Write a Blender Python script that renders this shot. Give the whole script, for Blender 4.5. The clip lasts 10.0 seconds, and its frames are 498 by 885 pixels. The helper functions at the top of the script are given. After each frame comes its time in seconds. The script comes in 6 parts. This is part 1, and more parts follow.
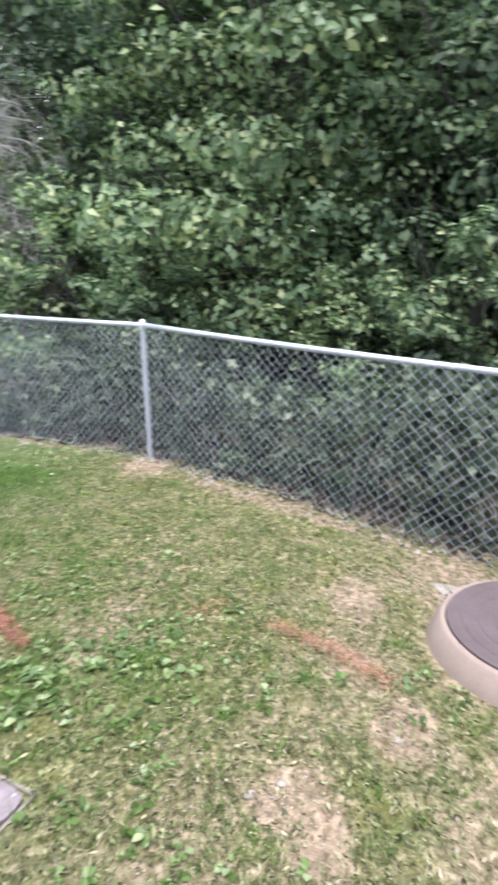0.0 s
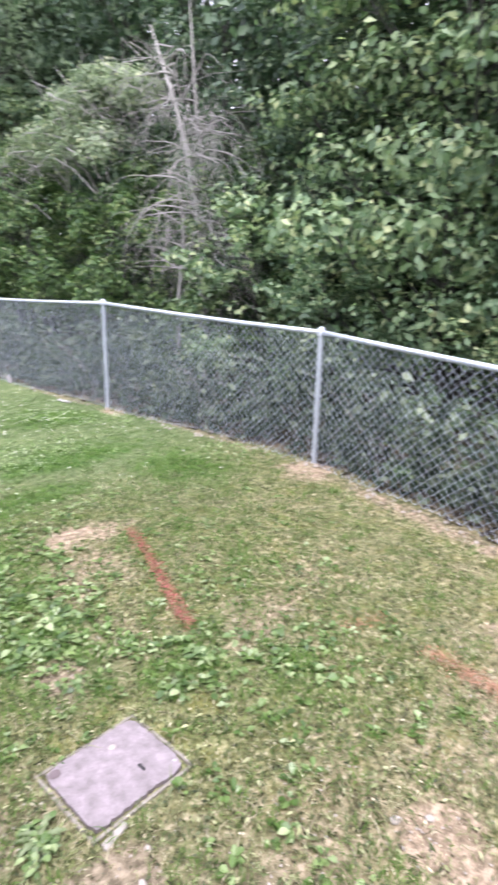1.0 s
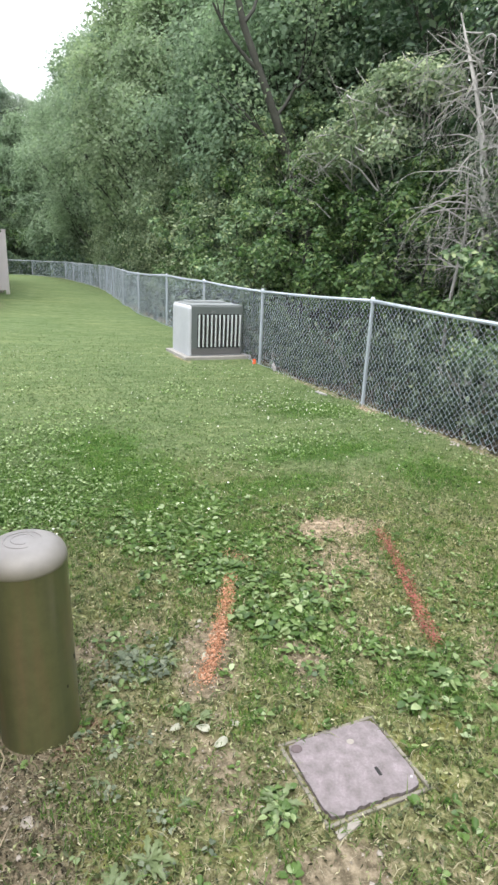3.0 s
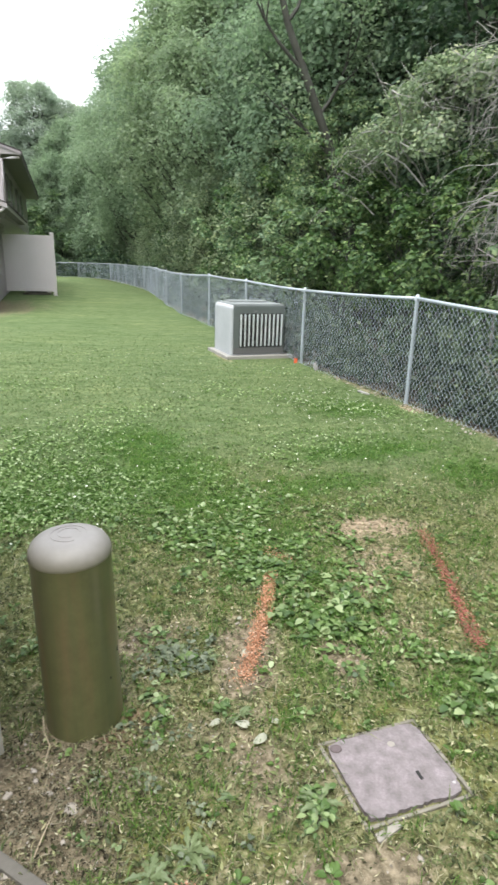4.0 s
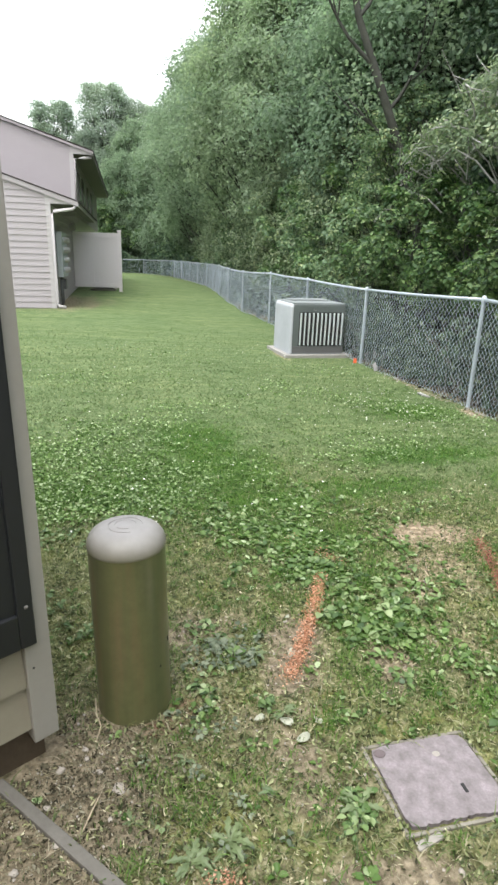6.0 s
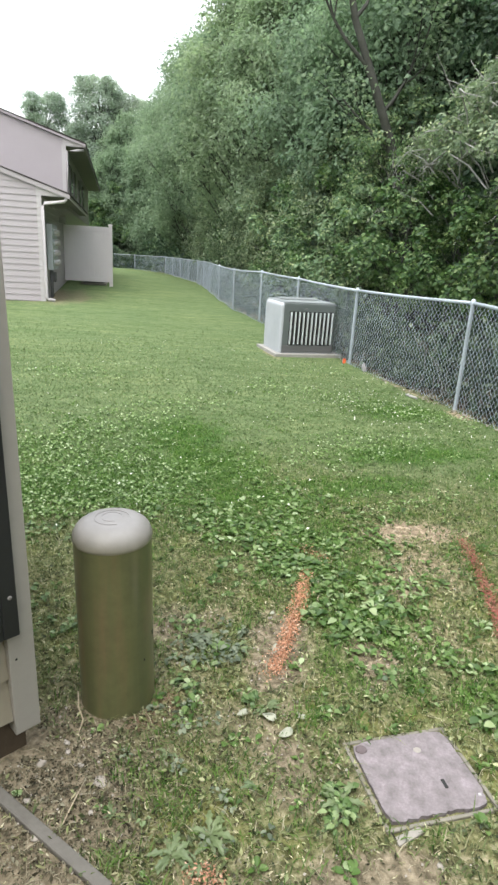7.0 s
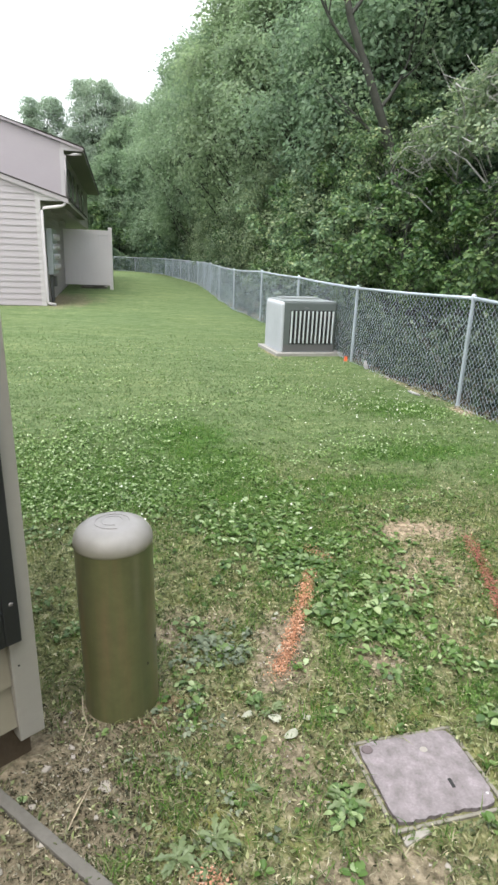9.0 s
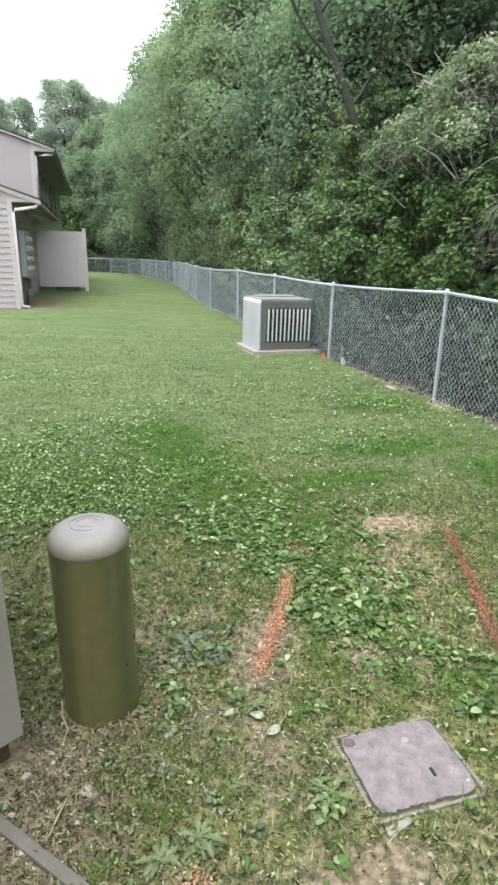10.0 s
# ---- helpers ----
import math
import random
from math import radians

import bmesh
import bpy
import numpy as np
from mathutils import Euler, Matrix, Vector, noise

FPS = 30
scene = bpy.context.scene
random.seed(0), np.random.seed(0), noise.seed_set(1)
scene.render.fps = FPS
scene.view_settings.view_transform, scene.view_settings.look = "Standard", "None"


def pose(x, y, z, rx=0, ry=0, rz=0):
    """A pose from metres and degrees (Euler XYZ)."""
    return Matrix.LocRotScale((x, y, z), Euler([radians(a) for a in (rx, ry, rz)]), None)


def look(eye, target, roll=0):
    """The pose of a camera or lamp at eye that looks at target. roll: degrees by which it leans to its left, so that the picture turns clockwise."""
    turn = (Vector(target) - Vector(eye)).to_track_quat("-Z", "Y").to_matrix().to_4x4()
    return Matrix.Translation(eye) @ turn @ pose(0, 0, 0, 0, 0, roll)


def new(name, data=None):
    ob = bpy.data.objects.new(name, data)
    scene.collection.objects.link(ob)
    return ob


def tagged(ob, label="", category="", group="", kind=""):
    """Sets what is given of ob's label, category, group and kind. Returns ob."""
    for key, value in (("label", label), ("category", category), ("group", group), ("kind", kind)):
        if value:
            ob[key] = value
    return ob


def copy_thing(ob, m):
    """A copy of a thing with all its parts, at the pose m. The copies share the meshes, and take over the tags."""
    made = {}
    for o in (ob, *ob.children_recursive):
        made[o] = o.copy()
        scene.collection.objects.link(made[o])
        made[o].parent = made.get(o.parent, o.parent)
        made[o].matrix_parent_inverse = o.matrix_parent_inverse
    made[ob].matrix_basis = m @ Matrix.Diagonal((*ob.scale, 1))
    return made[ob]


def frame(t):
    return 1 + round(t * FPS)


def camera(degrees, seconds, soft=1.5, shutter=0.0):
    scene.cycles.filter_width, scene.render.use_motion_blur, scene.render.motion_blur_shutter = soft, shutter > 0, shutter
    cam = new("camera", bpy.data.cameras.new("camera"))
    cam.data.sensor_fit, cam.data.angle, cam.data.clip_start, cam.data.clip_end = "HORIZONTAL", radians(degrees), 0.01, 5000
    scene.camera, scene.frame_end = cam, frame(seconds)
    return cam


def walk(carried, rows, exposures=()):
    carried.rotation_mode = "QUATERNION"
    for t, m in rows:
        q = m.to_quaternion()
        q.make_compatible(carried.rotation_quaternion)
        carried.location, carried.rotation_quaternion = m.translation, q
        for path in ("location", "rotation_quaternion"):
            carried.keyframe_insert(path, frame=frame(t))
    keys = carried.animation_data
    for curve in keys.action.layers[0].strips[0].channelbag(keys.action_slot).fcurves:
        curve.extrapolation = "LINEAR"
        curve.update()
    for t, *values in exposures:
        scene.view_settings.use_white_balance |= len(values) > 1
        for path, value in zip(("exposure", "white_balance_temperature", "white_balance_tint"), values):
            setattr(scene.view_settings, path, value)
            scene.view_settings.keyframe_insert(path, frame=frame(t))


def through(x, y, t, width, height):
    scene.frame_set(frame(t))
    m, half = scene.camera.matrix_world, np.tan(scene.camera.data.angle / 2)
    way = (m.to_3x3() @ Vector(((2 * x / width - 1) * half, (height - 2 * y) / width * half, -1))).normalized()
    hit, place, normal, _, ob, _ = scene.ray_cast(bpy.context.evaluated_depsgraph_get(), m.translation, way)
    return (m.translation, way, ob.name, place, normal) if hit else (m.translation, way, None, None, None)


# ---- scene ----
cam = camera(46.6, 10.0, soft=2.6, shutter=0.6)
PATH = [
    (0, (1.396, 0.337, 1.604), (3.029, 1.346, 1.044), -0.6),
    (0.5, (1.33, 0.366, 1.632), (2.8, 1.605, 1.082), 0.9),
    (1, (1.305, 0.394, 1.637), (2.606, 1.811, 1.088), 1.4),
    (1.5, (1.261, 0.427, 1.65), (2.3, 2.042, 1.091), 1.1),
    (2, (1.216, 0.455, 1.66), (1.999, 2.203, 1.086), 1.6),
    (3.5, (1.166, 0.465, 1.657), (1.726, 2.292, 1.067), 2.3),
    (4, (1.166, 0.46, 1.654), (1.634, 2.311, 1.06), 1.7),
    (4.5, (1.168, 0.459, 1.664), (1.539, 2.331, 1.065), 1.7),
    (5, (1.17, 0.466, 1.672), (1.445, 2.352, 1.066), 1.9),
    (5.5, (1.168, 0.44, 1.675), (1.434, 2.327, 1.068), 1.6),
    (7, (1.163, 0.434, 1.657), (1.484, 2.311, 1.047), 3.6),
    (7.5, (1.148, 0.432, 1.661), (1.47, 2.309, 1.05), 3.8),
    (8, (1.164, 0.437, 1.663), (1.479, 2.315, 1.052), 3.5),
    (8.5, (1.164, 0.443, 1.66), (1.477, 2.322, 1.048), 3.2),
    (9, (1.182, 0.44, 1.659), (1.489, 2.319, 1.048), 2.3),
    (9.5, (1.201, 0.443, 1.654), (1.537, 2.317, 1.042), 1.6),
    (10, (1.207, 0.439, 1.649), (1.577, 2.306, 1.038), 1.4),
]
walk(cam, [(t, look(eye, target, roll)) for t, eye, target, roll in PATH],
     [(0, 1.41, 5950, 20), (0.5, 1.43, 5950, 23), (1.0, 1.56, 5960, 25), (1.5, 1.30, 5980, 32), (2.1, 1.26, 6000, 26), (3.4, 1.05, 6300, 8), (10, 1.05, 6250, 8)])

# ---- world, sun and exposure: a bright overcast afternoon ----
world = bpy.data.worlds.new("overcast_sky")
scene.world = world
world.use_nodes = True
wn = world.node_tree
wn.nodes.clear()
w_sky = wn.nodes.new("ShaderNodeTexSky")
w_sky.sky_type = "NISHITA"
w_sky.sun_disc = False
w_sky.sun_elevation = radians(48)
w_sky.sun_rotation = radians(200)
w_sky.air_density = 2.0
w_sky.dust_density = 6.0
w_scale = wn.nodes.new("ShaderNodeVectorMath")
w_scale.operation = "SCALE"
w_scale.inputs["Scale"].default_value = 0.10
w_mix = wn.nodes.new("ShaderNodeMixRGB")
w_mix.inputs["Fac"].default_value = 0.80
w_mix.inputs["Color2"].default_value = (1.0, 1.0, 1.03, 1)
w_bg = wn.nodes.new("ShaderNodeBackground")
w_bg.inputs["Strength"].default_value = 1.2
w_out = wn.nodes.new("ShaderNodeOutputWorld")
wn.links.new(w_sky.outputs[0], w_scale.inputs[0])
wn.links.new(w_scale.outputs[0], w_mix.inputs["Color1"])
wn.links.new(w_mix.outputs[0], w_bg.inputs[0])
wn.links.new(w_bg.outputs[0], w_out.inputs[0])

sun_data = bpy.data.lights.new("sun", "SUN")
sun_data.energy = 2.0
sun_data.angle = radians(36)
sun_data.color = (1.0, 0.96, 0.9)
sun = new("sun", sun_data)
sun.matrix_world = look((-3, -3, 15), (0, 0, 0))


# ---- materials ----
def mat(name, build):
    m = bpy.data.materials.new(name)
    m.use_nodes = True
    nt = m.node_tree
    b = nt.nodes["Principled BSDF"]
    build(nt, b)
    return m


def node(nt, kind, **props):
    n = nt.nodes.new(kind)
    for k, v in props.items():
        if k in n.inputs:
            n.inputs[k].default_value = v
    return n


def coords(nt, scale=1.0):
    tc = nt.nodes.new("ShaderNodeNewGeometry")
    if scale == 1.0:
        return tc.outputs["Position"]
    v = nt.nodes.new("ShaderNodeVectorMath")
    v.operation = "SCALE"
    v.inputs["Scale"].default_value = scale
    nt.links.new(tc.outputs["Position"], v.inputs[0])
    return v.outputs[0]


def noise_fac(nt, vec, scale, detail=4.0, rough=0.6):
    n = node(nt, "ShaderNodeTexNoise", Scale=scale, Detail=detail, Roughness=rough)
    nt.links.new(vec, n.inputs["Vector"])
    return n.outputs["Fac"]


def ramp(nt, fac, stops):
    r = nt.nodes.new("ShaderNodeValToRGB")
    e = r.color_ramp.elements
    while len(e) < len(stops):
        e.new(0.5)
    for el, (p, c) in zip(e, stops):
        el.position = p
        el.color = (*c, 1)
    nt.links.new(fac, r.inputs["Fac"])
    return r.outputs["Color"]


def mixc(nt, fac, a, b, mode="MIX"):
    m = nt.nodes.new("ShaderNodeMixRGB")
    m.blend_type = mode
    for sock, v in (("Fac", fac), ("Color1", a), ("Color2", b)):
        if isinstance(v, (int, float)):
            m.inputs[sock].default_value = v
        elif isinstance(v, tuple):
            m.inputs[sock].default_value = (*v, 1)
        else:
            nt.links.new(v, m.inputs[sock])
    return m.outputs["Color"]


def bump(nt, b, height, strength, dist=0.01):
    n = node(nt, "ShaderNodeBump", Strength=strength, Distance=dist)
    nt.links.new(height, n.inputs["Height"])
    nt.links.new(n.outputs["Normal"], b.inputs["Normal"])


def worn(name, base, dark, rough=0.5, metal=0.0, big=1.5, fine=40.0, amount=0.5, bumpy=0.15, spec=0.5):
    """Painted, cast or galvanised surface: stains at one scale, grain at another."""

    def build(nt, b):
        v = coords(nt)
        f1, f2 = noise_fac(nt, v, big), noise_fac(nt, v, fine, 6.0)
        c = mixc(nt, ramp(nt, f1, [(0.3, (0, 0, 0)), (0.75, (amount,) * 3)]), base, dark)
        c = mixc(nt, ramp(nt, f2, [(0.35, (0, 0, 0)), (0.8, (amount * 0.6,) * 3)]), c, dark)
        nt.links.new(c, b.inputs["Base Color"])
        b.inputs["Roughness"].default_value = rough
        b.inputs["Metallic"].default_value = metal
        b.inputs["Specular IOR Level"].default_value = spec
        bump(nt, b, f2, bumpy, 0.004)

    return mat(name, build)


def leafy(name, stops, rough=0.5, through=0.35, patch=1.2, gloss=0.45):
    """Foliage: colour by leaf, then by patch; light comes through."""

    def build(nt, b):
        g = nt.nodes.new("ShaderNodeNewGeometry")
        c = ramp(nt, g.outputs["Random Per Island"], stops)
        f = noise_fac(nt, coords(nt), patch, 2.0)
        c = mixc(nt, 0.55, c, ramp(nt, f, [(0.3, (0.55, 0.6, 0.58)), (0.7, (1.1, 1.1, 1.0))]), "MULTIPLY")
        oi = nt.nodes.new("ShaderNodeObjectInfo")
        c = mixc(nt, 0.6, c, ramp(nt, oi.outputs["Random"], [(0.0, (0.75, 0.85, 0.85)), (0.5, (1.0, 1.0, 1.0)), (1.0, (1.14, 1.10, 0.96))]), "MULTIPLY")
        nt.links.new(c, b.inputs["Base Color"])
        b.inputs["Roughness"].default_value = rough
        b.inputs["Specular IOR Level"].default_value = gloss
        t = nt.nodes.new("ShaderNodeBsdfTranslucent")
        nt.links.new(mixc(nt, 1.0, c, (1.0, 1.08, 0.84), "MULTIPLY"), t.inputs["Color"])
        m = nt.nodes.new("ShaderNodeMixShader")
        m.inputs["Fac"].default_value = through
        nt.links.new(b.outputs[0], m.inputs[1])
        nt.links.new(t.outputs[0], m.inputs[2])
        nt.links.new(m.outputs[0], nt.nodes["Material Output"].inputs["Surface"])

    return mat(name, build)


def ground_build(nt, b):
    v = coords(nt)
    at = nt.nodes.new("ShaderNodeAttribute")
    at.attribute_name = "bare"
    f_mid, f_fine, f_grit = noise_fac(nt, v, 2.2, 5), noise_fac(nt, v, 26, 6, 0.7), noise_fac(nt, v, 120, 4, 0.7)
    f_big = noise_fac(nt, v, 0.35, 3)
    lush = nt.nodes.new("ShaderNodeAttribute")
    lush.attribute_name = "lush"
    f_moss = noise_fac(nt, v, 5.5, 4, 0.65)
    # The near-black stop puts shade between the blades into the turf colour.
    worn_turf = ramp(nt, f_fine, [(0.34, (0.014, 0.016, 0.008)), (0.46, (0.11, 0.115, 0.048)), (0.56, (0.195, 0.21, 0.088)), (0.70, (0.45, 0.42, 0.27))])
    worn_turf = mixc(nt, ramp(nt, f_moss, [(0.5, (0, 0, 0)), (0.66, (0.5, 0.5, 0.5))]), worn_turf, (0.20, 0.198, 0.05))
    worn_turf = mixc(nt, ramp(nt, f_mid, [(0.48, (0, 0, 0)), (0.72, (0.42, 0.42, 0.42))]), worn_turf, (0.27, 0.235, 0.15))
    turf = ramp(nt, f_fine, [(0.28, (0.056, 0.088, 0.038)), (0.47, (0.110, 0.152, 0.070)), (0.62, (0.151, 0.192, 0.093)), (0.8, (0.21, 0.245, 0.13))])
    tufts = nt.nodes.new("ShaderNodeVectorMath")
    tufts.operation = "MULTIPLY"
    tufts.inputs[1].default_value = (3.2, 7.5, 1.0)
    nt.links.new(v, tufts.inputs[0])
    turf = mixc(nt, 0.9, turf, ramp(nt, noise_fac(nt, tufts.outputs[0], 1.0, 5, 0.7), [(0.32, (0.55, 0.66, 0.5)), (0.5, (1.0, 1.0, 1.0)), (0.68, (1.42, 1.30, 1.35))]), "MULTIPLY")
    turf = mixc(nt, 0.5, turf, ramp(nt, f_big, [(0.3, (0.75, 0.85, 0.75)), (0.7, (1.15, 1.1, 0.95))]), "MULTIPLY")
    lanes = nt.nodes.new("ShaderNodeVectorMath")
    lanes.operation = "MULTIPLY"
    lanes.inputs[1].default_value = (0.35, 1.9, 1.0)
    nt.links.new(v, lanes.inputs[0])
    turf = mixc(nt, 0.8, turf, ramp(nt, noise_fac(nt, lanes.outputs[0], 1.0, 4, 0.6), [(0.35, (0.78, 0.86, 0.74)), (0.5, (1.0, 1.0, 1.0)), (0.66, (1.2, 1.16, 1.12))]), "MULTIPLY")
    green = mixc(nt, lush.outputs["Fac"], worn_turf, turf)
    rank = nt.nodes.new("ShaderNodeAttribute")
    rank.attribute_name = "rank"
    green = mixc(nt, rank.outputs["Fac"], green, ramp(nt, f_fine, [(0.3, (0.018, 0.048, 0.008)), (0.5, (0.056, 0.126, 0.022)), (0.7, (0.112, 0.205, 0.048))]))
    soil = ramp(nt, f_fine, [(0.32, (0.075, 0.066, 0.05)), (0.48, (0.185, 0.162, 0.128)), (0.66, (0.36, 0.318, 0.265))])
    soil = mixc(nt, ramp(nt, f_grit, [(0.58, (0, 0, 0)), (0.7, (0.6, 0.6, 0.6))]), soil, (0.40, 0.35, 0.29))
    darkening = nt.nodes.new("ShaderNodeAttribute")
    darkening.attribute_name = "darkening"
    dark_soil = mixc(nt, 1.0, soil, (0.56, 0.61, 0.51), "MULTIPLY")
    dry_soil = mixc(nt, 1.0, soil, (1.32, 1.18, 1.02), "MULTIPLY")
    soil = mixc(nt, darkening.outputs["Fac"], dry_soil, dark_soil)
    edge = nt.nodes.new("ShaderNodeMath")
    edge.operation = "MULTIPLY_ADD"
    nt.links.new(f_fine, edge.inputs[0])
    edge.inputs[1].default_value = 0.9
    nt.links.new(at.outputs["Fac"], edge.inputs[2])
    k = ramp(nt, edge.outputs[0], [(0.60, (0, 0, 0)), (1.12, (1, 1, 1))])
    nt.links.new(mixc(nt, k, green, soil), b.inputs["Base Color"])
    b.inputs["Roughness"].default_value = 0.95
    b.inputs["Specular IOR Level"].default_value = 0.15
    bump(nt, b, f_fine, 0.7, 0.03)


M_GROUND = mat("lawn_and_soil", ground_build)
M_GRASS = leafy("grass_blade", [(0.0, (0.045, 0.072, 0.024)), (0.35, (0.105, 0.148, 0.046)), (0.65, (0.18, 0.215, 0.085)), (0.86, (0.29, 0.275, 0.165)), (1.0, (0.43, 0.39, 0.29))], 0.6, 0.35, 1.6)
M_LAWN = leafy("lawn_blade", [(0.0, (0.094, 0.138, 0.058)), (0.4, (0.135, 0.19, 0.080)), (0.8, (0.197, 0.242, 0.116)), (1.0, (0.31, 0.335, 0.19))], 0.65, 0.42, 0.8, 0.25)
M_STRAW = leafy("dry_straw", [(0.0, (0.16, 0.14, 0.095)), (0.5, (0.27, 0.235, 0.16)), (1.0, (0.42, 0.37, 0.28))], 0.7, 0.15)
M_WEED = leafy("broad_weed_leaf", [(0.0, (0.042, 0.088, 0.017)), (0.4, (0.108, 0.190, 0.046)), (0.75, (0.21, 0.30, 0.105)), (1.0, (0.45, 0.53, 0.33))], 0.5, 0.3, 2.2, 0.3)
M_MAPLE = leafy("maple_leaf", [(0.0, (0.085, 0.15, 0.085)), (0.45, (0.165, 0.26, 0.14)), (0.8, (0.28, 0.385, 0.22)), (1.0, (0.44, 0.50, 0.28))], 0.45, 0.42, 0.7, 0.45)
# Leaf highlights and the dark gaps inside the wood are put into these tones.
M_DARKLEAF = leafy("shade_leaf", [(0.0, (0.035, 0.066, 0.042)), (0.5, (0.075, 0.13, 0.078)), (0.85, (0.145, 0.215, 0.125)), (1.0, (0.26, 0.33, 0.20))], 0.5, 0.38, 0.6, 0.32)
# Distance haze is put into these leaf colours, pale and greyed.
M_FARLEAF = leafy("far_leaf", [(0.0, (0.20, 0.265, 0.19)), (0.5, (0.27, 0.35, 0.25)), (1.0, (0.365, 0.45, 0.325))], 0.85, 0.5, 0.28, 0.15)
# Treeline leaves, paler and bluer still for the haze painted in.
M_HAZELEAF = leafy("hazed_treeline_leaf", [(0.0, (0.31, 0.36, 0.32)), (0.5, (0.39, 0.445, 0.39)), (1.0, (0.46, 0.52, 0.45))], 0.8, 0.55, 0.28, 0.3)
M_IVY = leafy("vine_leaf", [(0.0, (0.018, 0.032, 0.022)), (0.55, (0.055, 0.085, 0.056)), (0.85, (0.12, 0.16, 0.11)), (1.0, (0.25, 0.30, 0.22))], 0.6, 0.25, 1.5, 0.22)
M_PALEBUSH = leafy("pale_shrub_leaf", [(0.0, (0.14, 0.20, 0.12)), (0.5, (0.25, 0.32, 0.20)), (0.85, (0.37, 0.44, 0.30)), (1.0, (0.52, 0.56, 0.35))], 0.55, 0.40, 0.9, 0.35)
M_GREENBUSH = leafy("bright_shrub_leaf", [(0.0, (0.032, 0.068, 0.028)), (0.45, (0.078, 0.148, 0.052)), (0.8, (0.155, 0.245, 0.09)), (1.0, (0.31, 0.39, 0.19))], 0.5, 0.38, 0.8, 0.32)
M_RUST = leafy("rust_straw", [(0.0, (0.12, 0.06, 0.04)), (0.5, (0.24, 0.13, 0.09)), (1.0, (0.36, 0.24, 0.17))], 0.8, 0.15)
M_VINE = leafy("dull_vine_leaf", [(0.0, (0.10, 0.125, 0.09)), (0.5, (0.17, 0.205, 0.15)), (1.0, (0.27, 0.30, 0.23))], 0.7, 0.25, 1.5, 0.2)
# Litter browns are lowered to put shade into the gaps behind the fence.
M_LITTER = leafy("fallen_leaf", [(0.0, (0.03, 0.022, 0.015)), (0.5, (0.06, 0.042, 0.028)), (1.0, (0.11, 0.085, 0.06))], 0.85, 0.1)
M_FLOWER = worn("clover_white", (0.75, 0.76, 0.68), (0.5, 0.52, 0.4), 0.8)
M_BARK = worn("grey_bark", (0.085, 0.088, 0.078), (0.04, 0.041, 0.036), 0.95, 0, 3, 30, 0.8, 0.8, 0.1)
M_TWIG = worn("dead_twig", (0.39, 0.385, 0.37), (0.22, 0.215, 0.205), 0.9, 0, 3, 30, 0.7, 0.5, 0.1)
M_GALV = worn("galvanised_steel", (0.50, 0.55, 0.60), (0.32, 0.355, 0.39), 0.5, 0.4, 3, 60, 0.45, 0.1)
M_WIRE = worn("galvanised_wire", (0.58, 0.66, 0.76), (0.40, 0.46, 0.55), 0.45, 0.2, 2, 50, 0.5, 0.05)
M_BOXTOP = worn("darker_lid_grey", (0.26, 0.285, 0.295), (0.15, 0.165, 0.16), 0.6, 0, 3, 25, 0.7, 0.05)
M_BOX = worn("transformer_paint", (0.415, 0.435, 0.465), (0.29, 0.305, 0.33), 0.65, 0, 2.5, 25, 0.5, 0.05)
# Shade on the front face is put into this darker paint.
M_BOXFRONT = worn("shaded_front_paint", (0.118, 0.136, 0.136), (0.07, 0.082, 0.08), 0.5, 0, 2.5, 25, 0.5, 0.05)
# Fins coloured paler than the body, for light caught on their edges.
M_FINLIT = worn("lit_fin_paint", (0.60, 0.645, 0.66), (0.42, 0.455, 0.465), 0.45, 0, 2.5, 25, 0.35, 0.05)
M_CONC = worn("weathered_concrete", (0.36, 0.335, 0.305), (0.2, 0.185, 0.16), 0.9, 0, 4, 60, 0.6, 0.5, 0.2)
M_PAD = worn("pale_concrete", (0.34, 0.33, 0.31), (0.19, 0.185, 0.17), 0.9, 0, 4, 60, 0.5, 0.4, 0.2)
M_COLLAR = worn("pink_concrete", (0.33, 0.268, 0.225), (0.21, 0.17, 0.14), 0.9, 0, 4, 60, 0.55, 0.5, 0.2)
M_COVER = worn("polymer_concrete", (0.29, 0.255, 0.27), (0.12, 0.105, 0.105), 0.75, 0, 22, 110, 0.95, 0.9, 0.3)
M_LID = worn("cast_iron", (0.15, 0.12, 0.125), (0.08, 0.062, 0.06), 0.7, 0.3, 6, 60, 0.6, 0.5)


def sleeve_build(nt, b):
    """Olive plastic with long upright streaks of green and rust brown."""
    v = coords(nt)
    tall = nt.nodes.new("ShaderNodeVectorMath")
    tall.operation = "MULTIPLY"
    tall.inputs[1].default_value = (15.0, 15.0, 0.9)
    nt.links.new(v, tall.inputs[0])
    streak = ramp(nt, noise_fac(nt, tall.outputs[0], 1.0, 3, 0.5), [(0.34, (0.072, 0.080, 0.034)), (0.52, (0.098, 0.100, 0.043)), (0.68, (0.132, 0.100, 0.050))])
    film = noise_fac(nt, v, 22, 5, 0.65)
    nt.links.new(mixc(nt, 0.7, streak, ramp(nt, film, [(0.3, (0.8, 0.8, 0.8)), (0.7, (1.15, 1.15, 1.15))]), "MULTIPLY"), b.inputs["Base Color"])
    nt.links.new(ramp(nt, film, [(0.3, (0.28, 0.28, 0.28)), (0.7, (0.42, 0.42, 0.42))]), b.inputs["Roughness"])
    bump(nt, b, film, 0.03, 0.01)


M_BOLL = mat("olive_plastic", sleeve_build)
M_BOLL.node_tree.nodes["Principled BSDF"].inputs["Coat Weight"].default_value = 0.7
